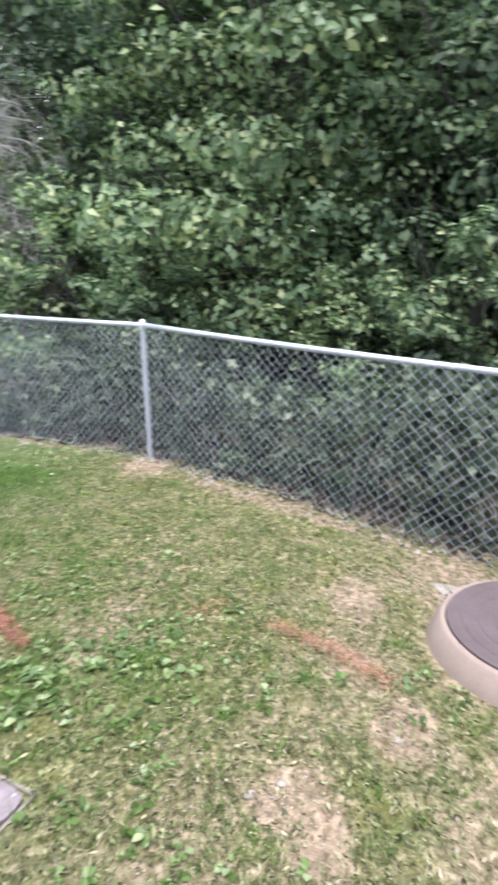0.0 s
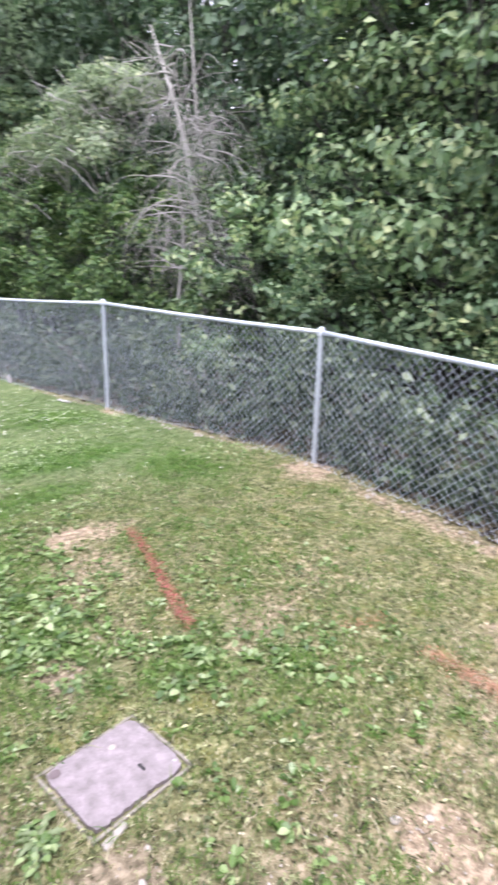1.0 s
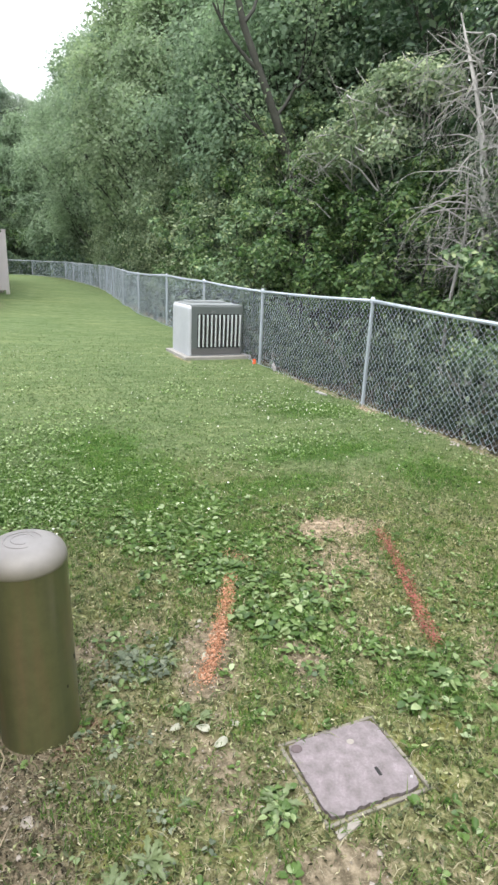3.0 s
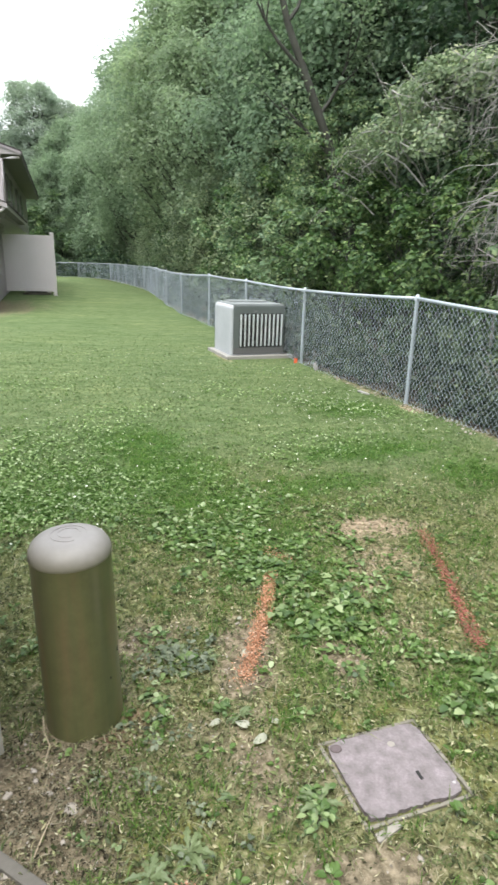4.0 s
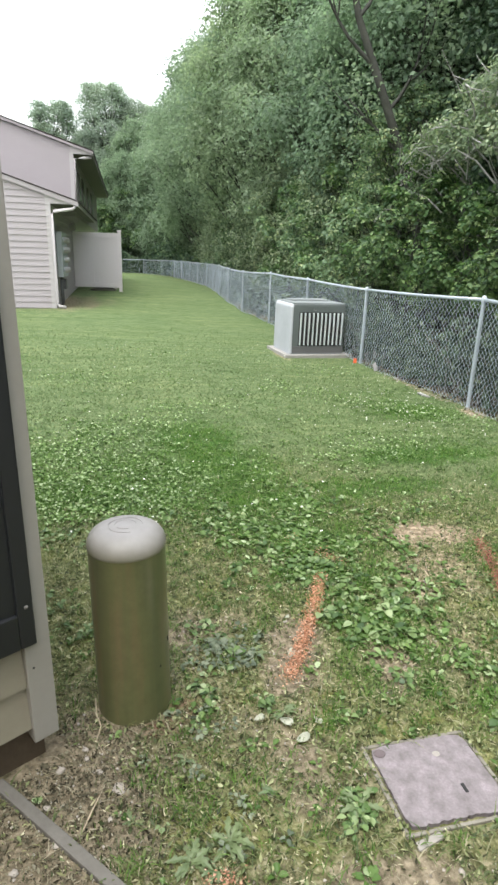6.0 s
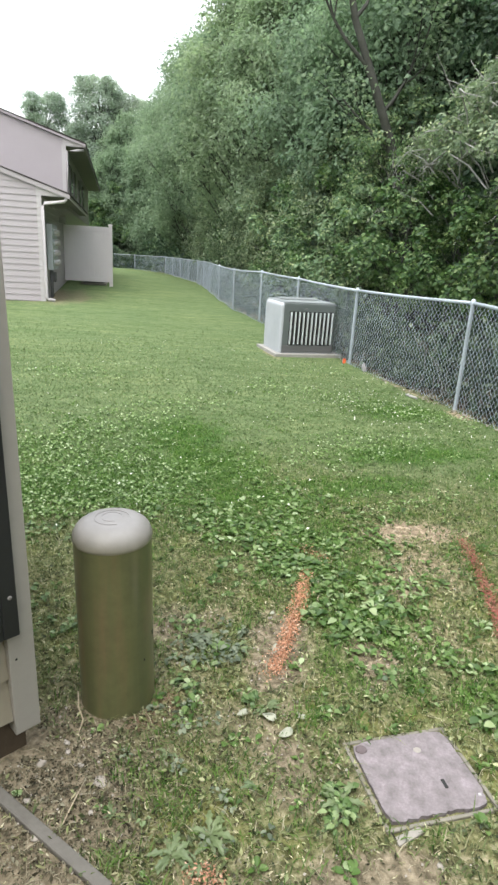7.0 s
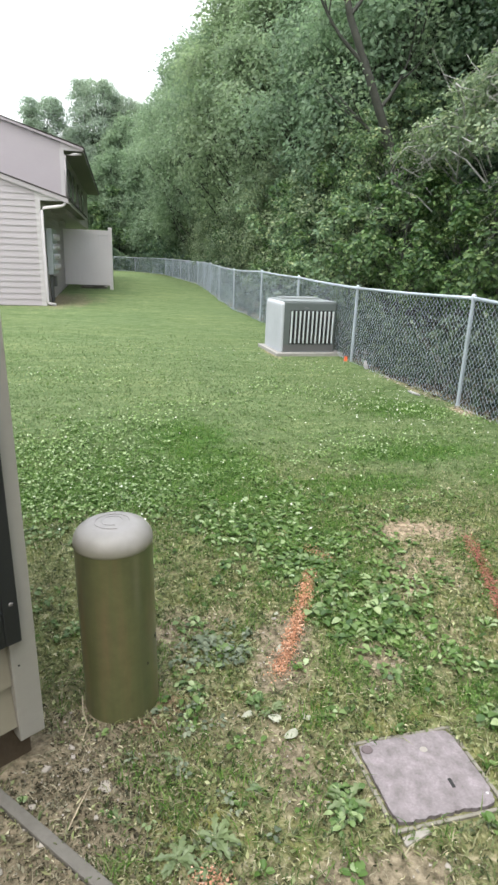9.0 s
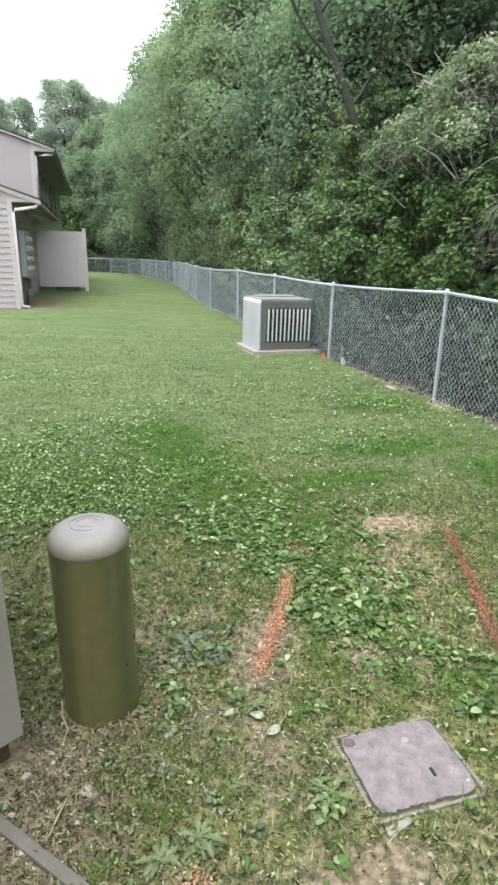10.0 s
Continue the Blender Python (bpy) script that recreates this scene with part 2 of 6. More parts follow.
M_BOLL.node_tree.nodes["Principled BSDF"].inputs["Coat Roughness"].default_value = 0.16


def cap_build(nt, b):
    """Bleached plastic with toplight on the dome painted in: pale crown, olive-grey rim."""
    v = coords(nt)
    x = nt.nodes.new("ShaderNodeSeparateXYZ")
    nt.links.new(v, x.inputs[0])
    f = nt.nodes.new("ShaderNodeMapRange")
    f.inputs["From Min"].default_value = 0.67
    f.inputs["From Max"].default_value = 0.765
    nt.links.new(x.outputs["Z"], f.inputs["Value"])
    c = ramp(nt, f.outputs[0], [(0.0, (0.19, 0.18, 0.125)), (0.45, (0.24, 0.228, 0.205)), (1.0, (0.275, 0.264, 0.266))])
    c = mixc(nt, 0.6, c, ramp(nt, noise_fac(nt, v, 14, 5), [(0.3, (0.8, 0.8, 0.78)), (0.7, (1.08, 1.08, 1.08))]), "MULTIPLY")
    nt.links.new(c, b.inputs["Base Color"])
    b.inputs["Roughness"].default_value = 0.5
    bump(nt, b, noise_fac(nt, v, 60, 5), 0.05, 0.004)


M_BOLLTOP = mat("bleached_top_lit_plastic", cap_build)
M_SIDING = worn("pale_vinyl_siding", (0.37, 0.34, 0.365), (0.30, 0.275, 0.295), 0.55, 0, 1.0, 20, 0.3, 0.03)
M_WHITE = worn("white_vinyl_trim", (0.44, 0.42, 0.435), (0.34, 0.325, 0.335), 0.5, 0, 1.5, 20, 0.3, 0.03)
M_SOFFIT = worn("taupe_soffit", (0.17, 0.16, 0.155), (0.11, 0.105, 0.10), 0.7, 0, 2, 20, 0.3, 0.05)
M_PANEL = worn("lilac_white_vinyl", (0.66, 0.62, 0.645), (0.55, 0.52, 0.535), 0.5, 0, 1.5, 20, 0.25, 0.02)
M_ROOF = worn("asphalt_shingle", (0.075, 0.068, 0.065), (0.035, 0.03, 0.03), 0.95, 0, 2, 50, 0.6, 0.6, 0.2)
M_BEIGE = worn("beige_siding", (0.28, 0.255, 0.195), (0.19, 0.17, 0.125), 0.6, 0, 3, 30, 0.4, 0.06)
M_TRIM = worn("taupe_corner_trim", (0.325, 0.31, 0.28), (0.25, 0.235, 0.205), 0.55, 0, 3, 35, 0.4, 0.05)
M_SHUTTER = worn("black_shutter", (0.016, 0.018, 0.021), (0.008, 0.008, 0.009), 0.4, 0, 3, 40, 0.4, 0.04)
M_FOUND = worn("brown_foundation", (0.10, 0.078, 0.055), (0.05, 0.038, 0.027), 0.95, 0, 4, 40, 0.6, 0.6, 0.1)
M_EDGING = worn("weathered_timber", (0.165, 0.155, 0.14), (0.075, 0.07, 0.06), 0.9, 0, 5, 50, 0.6, 0.5, 0.15)
M_METER = worn("grey_steel_cabinet", (0.44, 0.47, 0.51), (0.33, 0.36, 0.39), 0.5, 0.1, 3, 30, 0.3, 0.05)
M_PIPE = worn("dark_conduit", (0.12, 0.12, 0.125), (0.07, 0.07, 0.07), 0.6, 0, 3, 30, 0.3, 0.05)
M_GLASS = worn("dark_window_glass", (0.03, 0.035, 0.04), (0.02, 0.022, 0.025), 0.08, 0, 2, 20, 0.2, 0.0)
M_ORANGE = leafy("orange_marking_paint", [(0.0, (0.30, 0.155, 0.10)), (0.5, (0.50, 0.235, 0.15)), (0.9, (0.58, 0.34, 0.245)), (1.0, (0.72, 0.56, 0.48))], 0.75, 0.05, 6.0, 0.3)
M_RED = leafy("red_marking_paint", [(0.0, (0.20, 0.09, 0.07)), (0.5, (0.36, 0.115, 0.10)), (1.0, (0.46, 0.175, 0.15))], 0.75, 0.05, 6.0, 0.3)
M_FLAG = worn("orange_plastic_film", (0.78, 0.14, 0.05), (0.55, 0.09, 0.03), 0.5, 0, 8, 60, 0.3, 0.05)
M_STONE = worn("pale_stone", (0.38, 0.35, 0.31), (0.23, 0.20, 0.17), 0.85, 0, 20, 90, 0.5, 0.3, 0.2)
M_STEM = worn("dry_stem", (0.45, 0.38, 0.27), (0.3, 0.25, 0.17), 0.8)
M_RIM = worn("mossy_rim", (0.27, 0.25, 0.215), (0.12, 0.115, 0.085), 0.95, 0, 14, 60, 0.7, 0.5, 0.1)
M_RUBBER = worn("black_rubber", (0.02, 0.02, 0.02), (0.01, 0.01, 0.01), 0.8)


# ---- mesh helpers ----
def link_mesh(name, me, material, parent=None, label=""):
    ob = new(name, me)
    me.materials.append(material)
    if parent is not None:
        ob.parent = parent
    if label:
        ob["label"] = label
    return ob


def part(name, bm, material, parent=None, label="", smooth=False):
    me = bpy.data.meshes.new(name)
    bm.normal_update()
    bm.to_mesh(me)
    bm.free()
    if smooth:
        me.polygons.foreach_set("use_smooth", [True] * len(me.polygons))
    return link_mesh(name, me, material, parent, label)


def np_mesh(name, verts, faces, smooth=False):
    """A mesh from arrays: verts (n, 3) and faces (m, 3 or 4)."""
    me = bpy.data.meshes.new(name)
    verts, faces = np.asarray(verts, np.float32), np.asarray(faces, np.int32)
    k = faces.shape[1]
    me.vertices.add(len(verts))
    me.vertices.foreach_set("co", verts.ravel())
    me.loops.add(faces.size)
    me.loops.foreach_set("vertex_index", faces.ravel())
    me.polygons.add(len(faces))
    me.polygons.foreach_set("loop_start", np.arange(0, faces.size, k, dtype=np.int32))
    me.polygons.foreach_set("loop_total", np.full(len(faces), k, np.int32))
    if smooth:
        me.polygons.foreach_set("use_smooth", np.ones(len(faces), bool))
    me.update()
    me.validate()
    return me


def empty(name, m=None, label="", category="", group="", kind=""):
    e = new(name)
    e.empty_display_size = 0.1
    if m is not None:
        e.matrix_world = m
    return tagged(e, label, category, group, kind)


def box(bm, lo, hi, m=None, bevel=0.0):
    lo, hi = Vector(lo), Vector(hi)
    made = bmesh.ops.create_cube(bm, size=1.0)["verts"]
    mm = Matrix.Translation((lo + hi) / 2) @ Matrix.Diagonal((*(hi - lo), 1))
    bmesh.ops.transform(bm, matrix=(m @ mm) if m is not None else mm, verts=made)
    if bevel > 0:
        edges = list({e for v in made for e in v.link_edges})
        bmesh.ops.bevel(bm, geom=edges, offset=bevel, segments=2, affect="EDGES", profile=0.6)
    return bm


def one_box(lo, hi, m=None, bevel=0.0):
    return box(bmesh.new(), lo, hi, m, bevel)


def tube(bm, pts, radii, sides=6, cap=True):
    """A tapered tube along points."""
    pts = [Vector(p) for p in pts]
    rings = []
    for i, p in enumerate(pts):
        d = (pts[min(i + 1, len(pts) - 1)] - pts[max(i - 1, 0)]).normalized()
        a = d.cross(Vector((0, 0, 1)) if abs(d.z) < 0.9 else Vector((1, 0, 0))).normalized()
        c = d.cross(a)
        r = radii[i] if isinstance(radii, (list, tuple)) else radii
        rings.append([bm.verts.new(p + r * (math.cos(2 * math.pi * k / sides) * a + math.sin(2 * math.pi * k / sides) * c)) for k in range(sides)])
    for ra, rb in zip(rings, rings[1:]):
        for k in range(sides):
            bm.faces.new((ra[k], ra[(k + 1) % sides], rb[(k + 1) % sides], rb[k]))
    if cap:
        bm.faces.new(rings[0][::-1])
        bm.faces.new(rings[-1])
    return bm


def lathe(bm, profile, sides=32, m=None):
    """A body of revolution from (radius, height) pairs; radius 0 closes it."""
    rings = []
    for r, z in profile:
        n = 1 if r < 1e-6 else sides
        rings.append([bm.verts.new((r * math.cos(2 * math.pi * k / n), r * math.sin(2 * math.pi * k / n), z)) for k in range(n)])
    for ra, rb in zip(rings, rings[1:]):
        for k in range(sides):
            q = [ra[k % len(ra)], ra[(k + 1) % len(ra)], rb[(k + 1) % len(rb)], rb[k % len(rb)]]
            u = []
            for vv in q:
                if vv not in u:
                    u.append(vv)
            if len(u) > 2:
                bm.faces.new(u)
    if m is not None:
        bmesh.ops.transform(bm, matrix=m, verts=bm.verts)
    return bm


rng = np.random.default_rng(7)

# ---- the lie of the land ----
# The fence line: x, y, ground height, rail height at each post.
FENCE = [
    (4.55, -2.3, -0.12, 1.02), (4.80, 0.40, -0.13, 1.05), (5.14, 3.69, 0.03, 1.20), (4.98, 7.18, -0.07, 1.285),
    (4.54, 10.20, -0.04, 1.225), (4.22, 13.2, -0.04, 1.27), (3.92, 16.2, 0.0, 1.30), (3.56, 19.2, 0.04, 1.255),
    (3.42, 22.4, 0.10, 1.28), (3.36, 25.6, 0.17, 1.33), (3.34, 28.8, 0.18, 1.33), (3.25, 32.0, 0.18, 1.31),
    (2.95, 35.2, 0.17, 1.31), (2.6, 38.4, 0.16, 1.31), (2.2, 41.5, 0.15, 1.31), (1.76, 44.4, 0.15, 1.31),
    (0.8, 47.3, 0.13, 1.28), (-0.6, 50.0, 0.1, 1.26), (-3.6, 51.2, 0.1, 1.25), (-7.0, 52.0, 0.1, 1.25),
    (-10.5, 52.6, 0.1, 1.25), (-14.0, 53.2, 0.1, 1.25)]
F_Y = np.array([p[1] for p in FENCE])
F_X = np.array([p[0] for p in FENCE])
F_G = np.array([p[2] for p in FENCE])


def smooth01(t):
    t = np.clip(t, 0, 1)
    return t * t * (3 - 2 * t)


def height(x, y):
    x, y = np.asarray(x, float), np.asarray(y, float)
    g = np.interp(y, F_Y, F_G, left=-0.12, right=0.1)
    near = smooth01((x - (np.interp(y, F_Y, F_X) - 2.2)) / 2.0)
    w = near + (1 - near) * smooth01((y - 11) / 12)
    lawn = 0.07 * smooth01((y - 11) / 7) * smooth01((2.5 - x) / 3)
    wave = 0.012 * np.sin(1.7 * x + 0.6) * np.sin(1.3 * y + 0.4)
    return w * g + lawn + wave


def gz(x, y):
    return float(height(x, y))


# Worn places in the lawn: x, y, half sizes, turn, how bare.
PATCHES = [
    (3.99, 1.28, 0.24, 0.19, 0.3, 0.85), (2.72, 1.03, 0.17, 0.15, 0.0, 0.82), (2.62, 0.86, 0.2, 0.13, 0.4, 0.82), (3.22, 0.8, 0.22, 0.16, 0.2, 0.72),
    (3.45, 1.1, 0.5, 0.32, 0.6, 0.45), (2.78, 3.63, 0.42, 0.16, 0.1, 0.85), (1.83, 1.52, 0.26, 0.12, 0.0, 1.0), (1.35, 1.52, 0.3, 0.2, 0.1, 0.4),
    (0.95, 2.1, 0.3, 0.36, 0.4, 0.6), (1.72, 2.55, 0.15, 0.36, -0.25, 0.9), (2.66, 3.2, 0.4, 0.3, 0.0, 0.45), (3.1, 2.2, 0.4, 0.25, 0.3, 0.5),
    (1.25, 2.75, 0.3, 0.18, 0.2, 0.62), (2.12, 2.42, 0.13, 0.2, 0.2, 0.7), (1.62, 1.95, 0.12, 0.22, 0.1, 0.62), (2.5, 3.0, 0.16, 0.12, 0.2, 0.7), (0.75, 1.75, 0.35, 0.3, -0.7, 0.75), (4.9, 6.9, 0.15, 0.3, 0, 0.7),
    (5.0, 3.6, 0.35, 0.25, 0, 0.7), (4.8, 8.2, 0.1, 1.2, 0.12, 0.4), (5.05, 5.2, 0.1, 1.4, 0, 0.4), (4.88, 2.2, 0.12, 1.4, -0.1, 0.55),
    (3.95, 0.35, 0.7, 0.7, 0, 0.55), (4.55, 0.95, 0.5, 0.4, 0, 0.6), (3.25, 10.9, 0.12, 0.6, 0.1, 0.4), (-2.0, 20.0, 1.3, 2.6, 0, 0.5),
    (0.85, 1.98, 0.34, 0.24, -0.7, 1.0), (0.78, 1.55, 0.42, 0.26, -0.6, 1.0), (2.3, 1.2, 0.7, 0.35, 0.2, 0.4), (1.5, 1.2, 0.8, 0.4, 0, 0.35), (3.0, 0.2, 0.9, 0.5, 0, 0.5)]


def bare(x, y):
    x, y = np.asarray(x, float), np.asarray(y, float)
    v = np.zeros_like(x)
    for px, py, a, b, turn, k in PATCHES:
        dx, dy = x - px, y - py
        c, s = math.cos(turn), math.sin(turn)
        r = np.sqrt(((dx * c + dy * s) / a) ** 2 + ((-dx * s + dy * c) / b) ** 2)
        r = r + 0.28 * np.sin(9 * x + 5 * np.sin(7 * y)) * np.sin(8 * y + 4 * np.sin(6 * x + 1))
        v = np.maximum(v, k * smooth01((1.55 - r) / 1.4))
    wob = 0.5 + 0.25 * np.sin(5.1 * x + 2.3 * np.sin(3.1 * y)) + 0.25 * np.sin(6.3 * y + 1.9 * np.sin(4.4 * x))
    v = np.maximum(v, 0.34 * wob * smooth01((4.4 - y) / 2.0))
    out = smooth01((x - np.interp(y, F_Y, F_X) + 0.05) / 0.4)
    return np.maximum(v, out * 0.9 * (y < 50))


# Rank dark green growth: x, y, half sizes, turn.
RANK = [(1.45, 5.7, 0.40, 0.55, 0.2), (1.62, 4.9, 0.42, 0.50, 0.2), (1.85, 4.1, 0.55, 0.42, -0.4), (2.05, 3.55, 0.42, 0.22, -0.4), (0.55, 4.35, 0.75, 0.30, 0.05), (2.15, 2.72, 0.30, 0.16, -0.5),
        (2.1, 3.15, 0.35, 0.14, -0.3), (2.2, 2.4, 0.25, 0.16, -0.2), (3.5, 5.2, 0.7, 0.25, 0.1), (4.1, 6.9, 0.5, 0.35, 0.3),
        (2.75, 4.45, 0.5, 0.20, 0.1), (3.0, 2.0, 0.35, 0.14, 0.9), (2.7, 2.2, 0.25, 0.2, 0.0), (4.2, 4.4, 0.4, 0.5, 0.0)]


def rank_growth(x, y):
    v = np.zeros_like(x)
    for px, py, a, b, turn in RANK:
        dx, dy = x - px, y - py
        c, s = math.cos(turn), math.sin(turn)
        r = np.sqrt(((dx * c + dy * s) / a) ** 2 + ((-dx * s + dy * c) / b) ** 2)
        r = r + 0.3 * np.sin(8 * x + 4 * np.sin(6 * y)) * np.sin(7 * y + 4 * np.sin(5 * x + 1))
        v = np.maximum(v, smooth01((1.4 - r) / 0.9))
    return 0.85 * v


def grid_axis(parts):
    return np.unique(np.concatenate([np.linspace(a, b, n) for a, b, n in parts]).round(4))


gx = grid_axis([(-2500, -60, 6), (-60, -6, 20), (-6, 0, 30), (0, 5.6, 115), (5.6, 12, 20), (12, 60, 16), (60, 2500, 6)])
gy = grid_axis([(-2500, -40, 6), (-40, -2, 16), (-2, 0, 24), (0, 6, 125), (6, 14, 70), (14, 30, 36), (30, 70, 30), (70, 2500, 7)])
GX, GY = np.meshgrid(gx, gy)
gv = np.stack([GX, GY, height(GX, GY)], -1).reshape(-1, 3)
nx = len(gx)
ii, jj = np.meshgrid(np.arange(nx - 1), np.arange(len(gy) - 1))
a0 = (jj * nx + ii).ravel()
ground_me = np_mesh("ground", gv, np.stack([a0, a0 + 1, a0 + nx + 1, a0 + nx], 1), True)
attr = ground_me.attributes.new("bare", "FLOAT", "POINT")
attr.data.foreach_set("value", bare(GX, GY).ravel().astype(np.float32))
# Darkens soil near the wall; beyond the fence the wood's shade is put in.
attr = ground_me.attributes.new("darkening", "FLOAT", "POINT")
attr.data.foreach_set("value", np.maximum(0.5 * smooth01((2.7 - GX) / 0.8), smooth01((GX - np.interp(GY, F_Y, F_X)) / 0.5)).ravel().astype(np.float32))
attr = ground_me.attributes.new("rank", "FLOAT", "POINT")
attr.data.foreach_set("value", rank_growth(GX, GY).ravel().astype(np.float32))
attr = ground_me.attributes.new("lush", "FLOAT", "POINT")
attr.data.foreach_set("value", (smooth01((GY - 3.2 + 0.35 * np.sin(GX * 2.1)) / 2.6)).ravel().astype(np.float32))
ground = tagged(link_mesh("ground", ground_me, M_GROUND), "mown lawn with worn bare soil patches and woodland floor", "ground", kind="structure")


# ---- blades and leaves as arrays ----
def blades(n, area, lo, hi, width, keep, lean=0.6):
    """Bent three-triangle blades over area (x0, x1, y0, y1), thinned by keep(x, y)."""
    x0, x1, y0, y1 = area
    x, y = rng.uniform(x0, x1, n), rng.uniform(y0, y1, n)
    ok = rng.random(n) < keep(x, y)
    x, y = x[ok], y[ok]
    n = len(x)
    h = rng.uniform(lo, hi, n)
    az = rng.uniform(0, 2 * np.pi, n)
    ln = rng.uniform(0.15, 1.0, n) * lean * 1.6
    d = np.stack([np.cos(az), np.sin(az), np.zeros(n)], 1)
    s = np.stack([-np.sin(az), np.cos(az), np.zeros(n)], 1) * (rng.uniform(0.6, 1.2, n) * width / 2)[:, None]
    base = np.stack([x, y, height(x, y) - 0.004], 1)
    up = np.array([0, 0, 1.0])
    mid = base + d * (h * ln * 0.35)[:, None] + up * (h * 0.62)[:, None]
    tip = base + d * (h * ln)[:, None] + up * (h * (1.0 - 0.45 * ln.clip(0, 1)))[:, None]
    v = np.stack([base - s, base + s, mid + s * 0.8, mid - s * 0.8, tip], 1).reshape(-1, 3)
    k = np.arange(n)[:, None] * 5
    f = np.concatenate([k + [0, 1, 2], k + [0, 2, 3], k + [3, 2, 4]])
    return v, f


def leaves(pos, size, normal_bias, rnd=rng, shape=0.62, fold=0.25, ruffle=0.55):
    """Folded diamond leaves of four corners at the given places."""
    n = len(pos)
    nrm = normal_bias + rnd.normal(0, ruffle, (n, 3))
    nrm /= np.linalg.norm(nrm, axis=1)[:, None] + 1e-9
    t = rnd.normal(0, 1, (n, 3))
    t -= (t * nrm).sum(1)[:, None] * nrm
    t /= np.linalg.norm(t, axis=1)[:, None] + 1e-9
    b = np.cross(nrm, t)
    L = (size * rnd.uniform(0.6, 1.25, n))[:, None]
    w = L * shape / 2
    p0 = pos - t * L * 0.5
    p1 = pos + b * w + nrm * w * fold - t * L * 0.08
    p2 = pos + t * L * 0.5 - nrm * L * 0.12
    p3 = pos - b * w + nrm * w * fold - t * L * 0.08
    v = np.stack([p0, p1, p2, p3], 1).reshape(-1, 3)
    k = np.arange(n)[:, None] * 4
    return v, np.concatenate([k + [0, 1, 2], k + [0, 2, 3]])


# ---- the chain-link fence ----
def build_fence():
    fence = empty("chain_link_fence", pose(0, 0, 0), "galvanised chain-link fence with round posts along the wood", "fence")
    for x, y, g, top in FENCE:
        bm = bmesh.new()
        g = gz(x, y)
        tube(bm, [(x, y, g - 0.1), (x, y, top - 0.02)], 0.0245, 12)
        p = part("post", bm, M_GALV, fence, smooth=False)
        bm = bmesh.new()
        lathe(bm, [(0.0, 0.06), (0.02, 0.055), (0.033, 0.03), (0.034, 0.0), (0.034, -0.02)], 14, Matrix.Translation((x, y, top - 0.01)))
        part("post_cap", bm, M_GALV, p, smooth=True)
        if y < 20:
            for zz in (0.3, 0.62, 0.9):
                bm = bmesh.new()
                lathe(bm, [(0.032, -0.008), (0.035, -0.008), (0.035, 0.008), (0.032, 0.008)], 12, Matrix.Translation((x, y, g + zz)))
                part("tie_band", bm, M_GALV, p)
    for i in range(len(FENCE) - 1):
        (xa, ya, ga, ta), (xb, yb, gb, tb) = FENCE[i], FENCE[i + 1]
        a, b = Vector((xa, ya, ta)), Vector((xb, yb, tb))
        pts = [a.lerp(b, s / 6) - Vector((0, 0, 0.012 * math.sin(math.pi * s / 6))) for s in range(7)]
        part("top_rail", tube(bmesh.new(), pts, 0.021, 10), M_GALV, fence, smooth=True)
        # woven wires: each zigzags up between two columns
        step = 0.040 if ya < 15 else (0.045 if ya < 26 else 0.07)
        rad = 0.0021 if ya < 15 else (0.0025 if ya < 26 else 0.0036)
        length = math.hypot(xb - xa, yb - ya)
        cols = int(length / step)
        rows = int(1.26 / step)
        side = np.array([-(yb - ya), xb - xa, 0]) / length
        c, r = np.meshgrid(np.arange(cols), np.arange(rows + 1))
        c, r = c.ravel(order="F"), r.ravel(order="F")
        s = (c + (r + c) % 2) * step / length
        s = np.clip(s, 0, 1)
        X, Y = xa + (xb - xa) * s, ya + (yb - ya) * s
        G = height(X, Y) + 0.01 + 0.03 * np.sin(X * 3 + Y * 2.3)
        T = ta + (tb - ta) * s - 0.005
        Z = G + (T - G) * r / rows
        P = np.stack([X, Y, Z], 1) + side * (0.026 + 0.004 * ((r % 2) * 2 - 1))[:, None] + side * (0.006 * np.sin(s * 9 + r * 0.15))[:, None]
        e = np.array([(xb - xa) / length, (yb - ya) / length, 0])
        ring = [side * rad, -side * rad * 0.5 + e * rad * 1.3, -side * rad * 0.5 - e * rad * 1.3]
        V = np.stack([P + o for o in ring], 1).reshape(-1, 3)
        idx = np.arange(len(P)).reshape(cols, rows + 1)
        A, B = idx[:, :-1].ravel() * 3, idx[:, 1:].ravel() * 3
        F = np.concatenate([np.stack([A + k, A + (k + 1) % 3, B + (k + 1) % 3, B + k], 1) for k in range(3)])
        link_mesh("wire_mesh", np_mesh("wire_mesh", V, F), M_WIRE, fence, "woven diamond wire mesh")
    return fence


build_fence()


# ---- trees ----
def grow(bm, p, d, length, radius, depth, rnd, tips, spread=0.65, lift=0.25, sides=6):
    """A limb that bends and forks; tips collect where leaves go."""
    pts, radii = [Vector(p)], [radius]
    n = 4 if depth > 0 else 3
    for i in range(n):
        d = (d + Vector(rnd.normal(0, 0.13, 3)) + Vector((0, 0, lift * 0.12))).normalized()
        pts.append(pts[-1] + d * (length / n))
        radii.append(radius * (1 - 0.5 * (i + 1) / n))
        if depth <= 1:
            tips.append(pts[-1].copy())
    tube(bm, pts, radii, max(3, sides), cap=False)
    if depth == 0:
        return
    for k in range(rnd.integers(2, 4)):
        q = pts[rnd.integers(2, n + 1)]
        e = (d + Vector(rnd.normal(0, spread, 3)) + Vector((0, 0, lift * 0.3))).normalized()
        grow(bm, q, e, length * rnd.uniform(0.55, 0.8), radii[-1] * 0.85, depth - 1, rnd, tips, spread, lift, sides - 2)


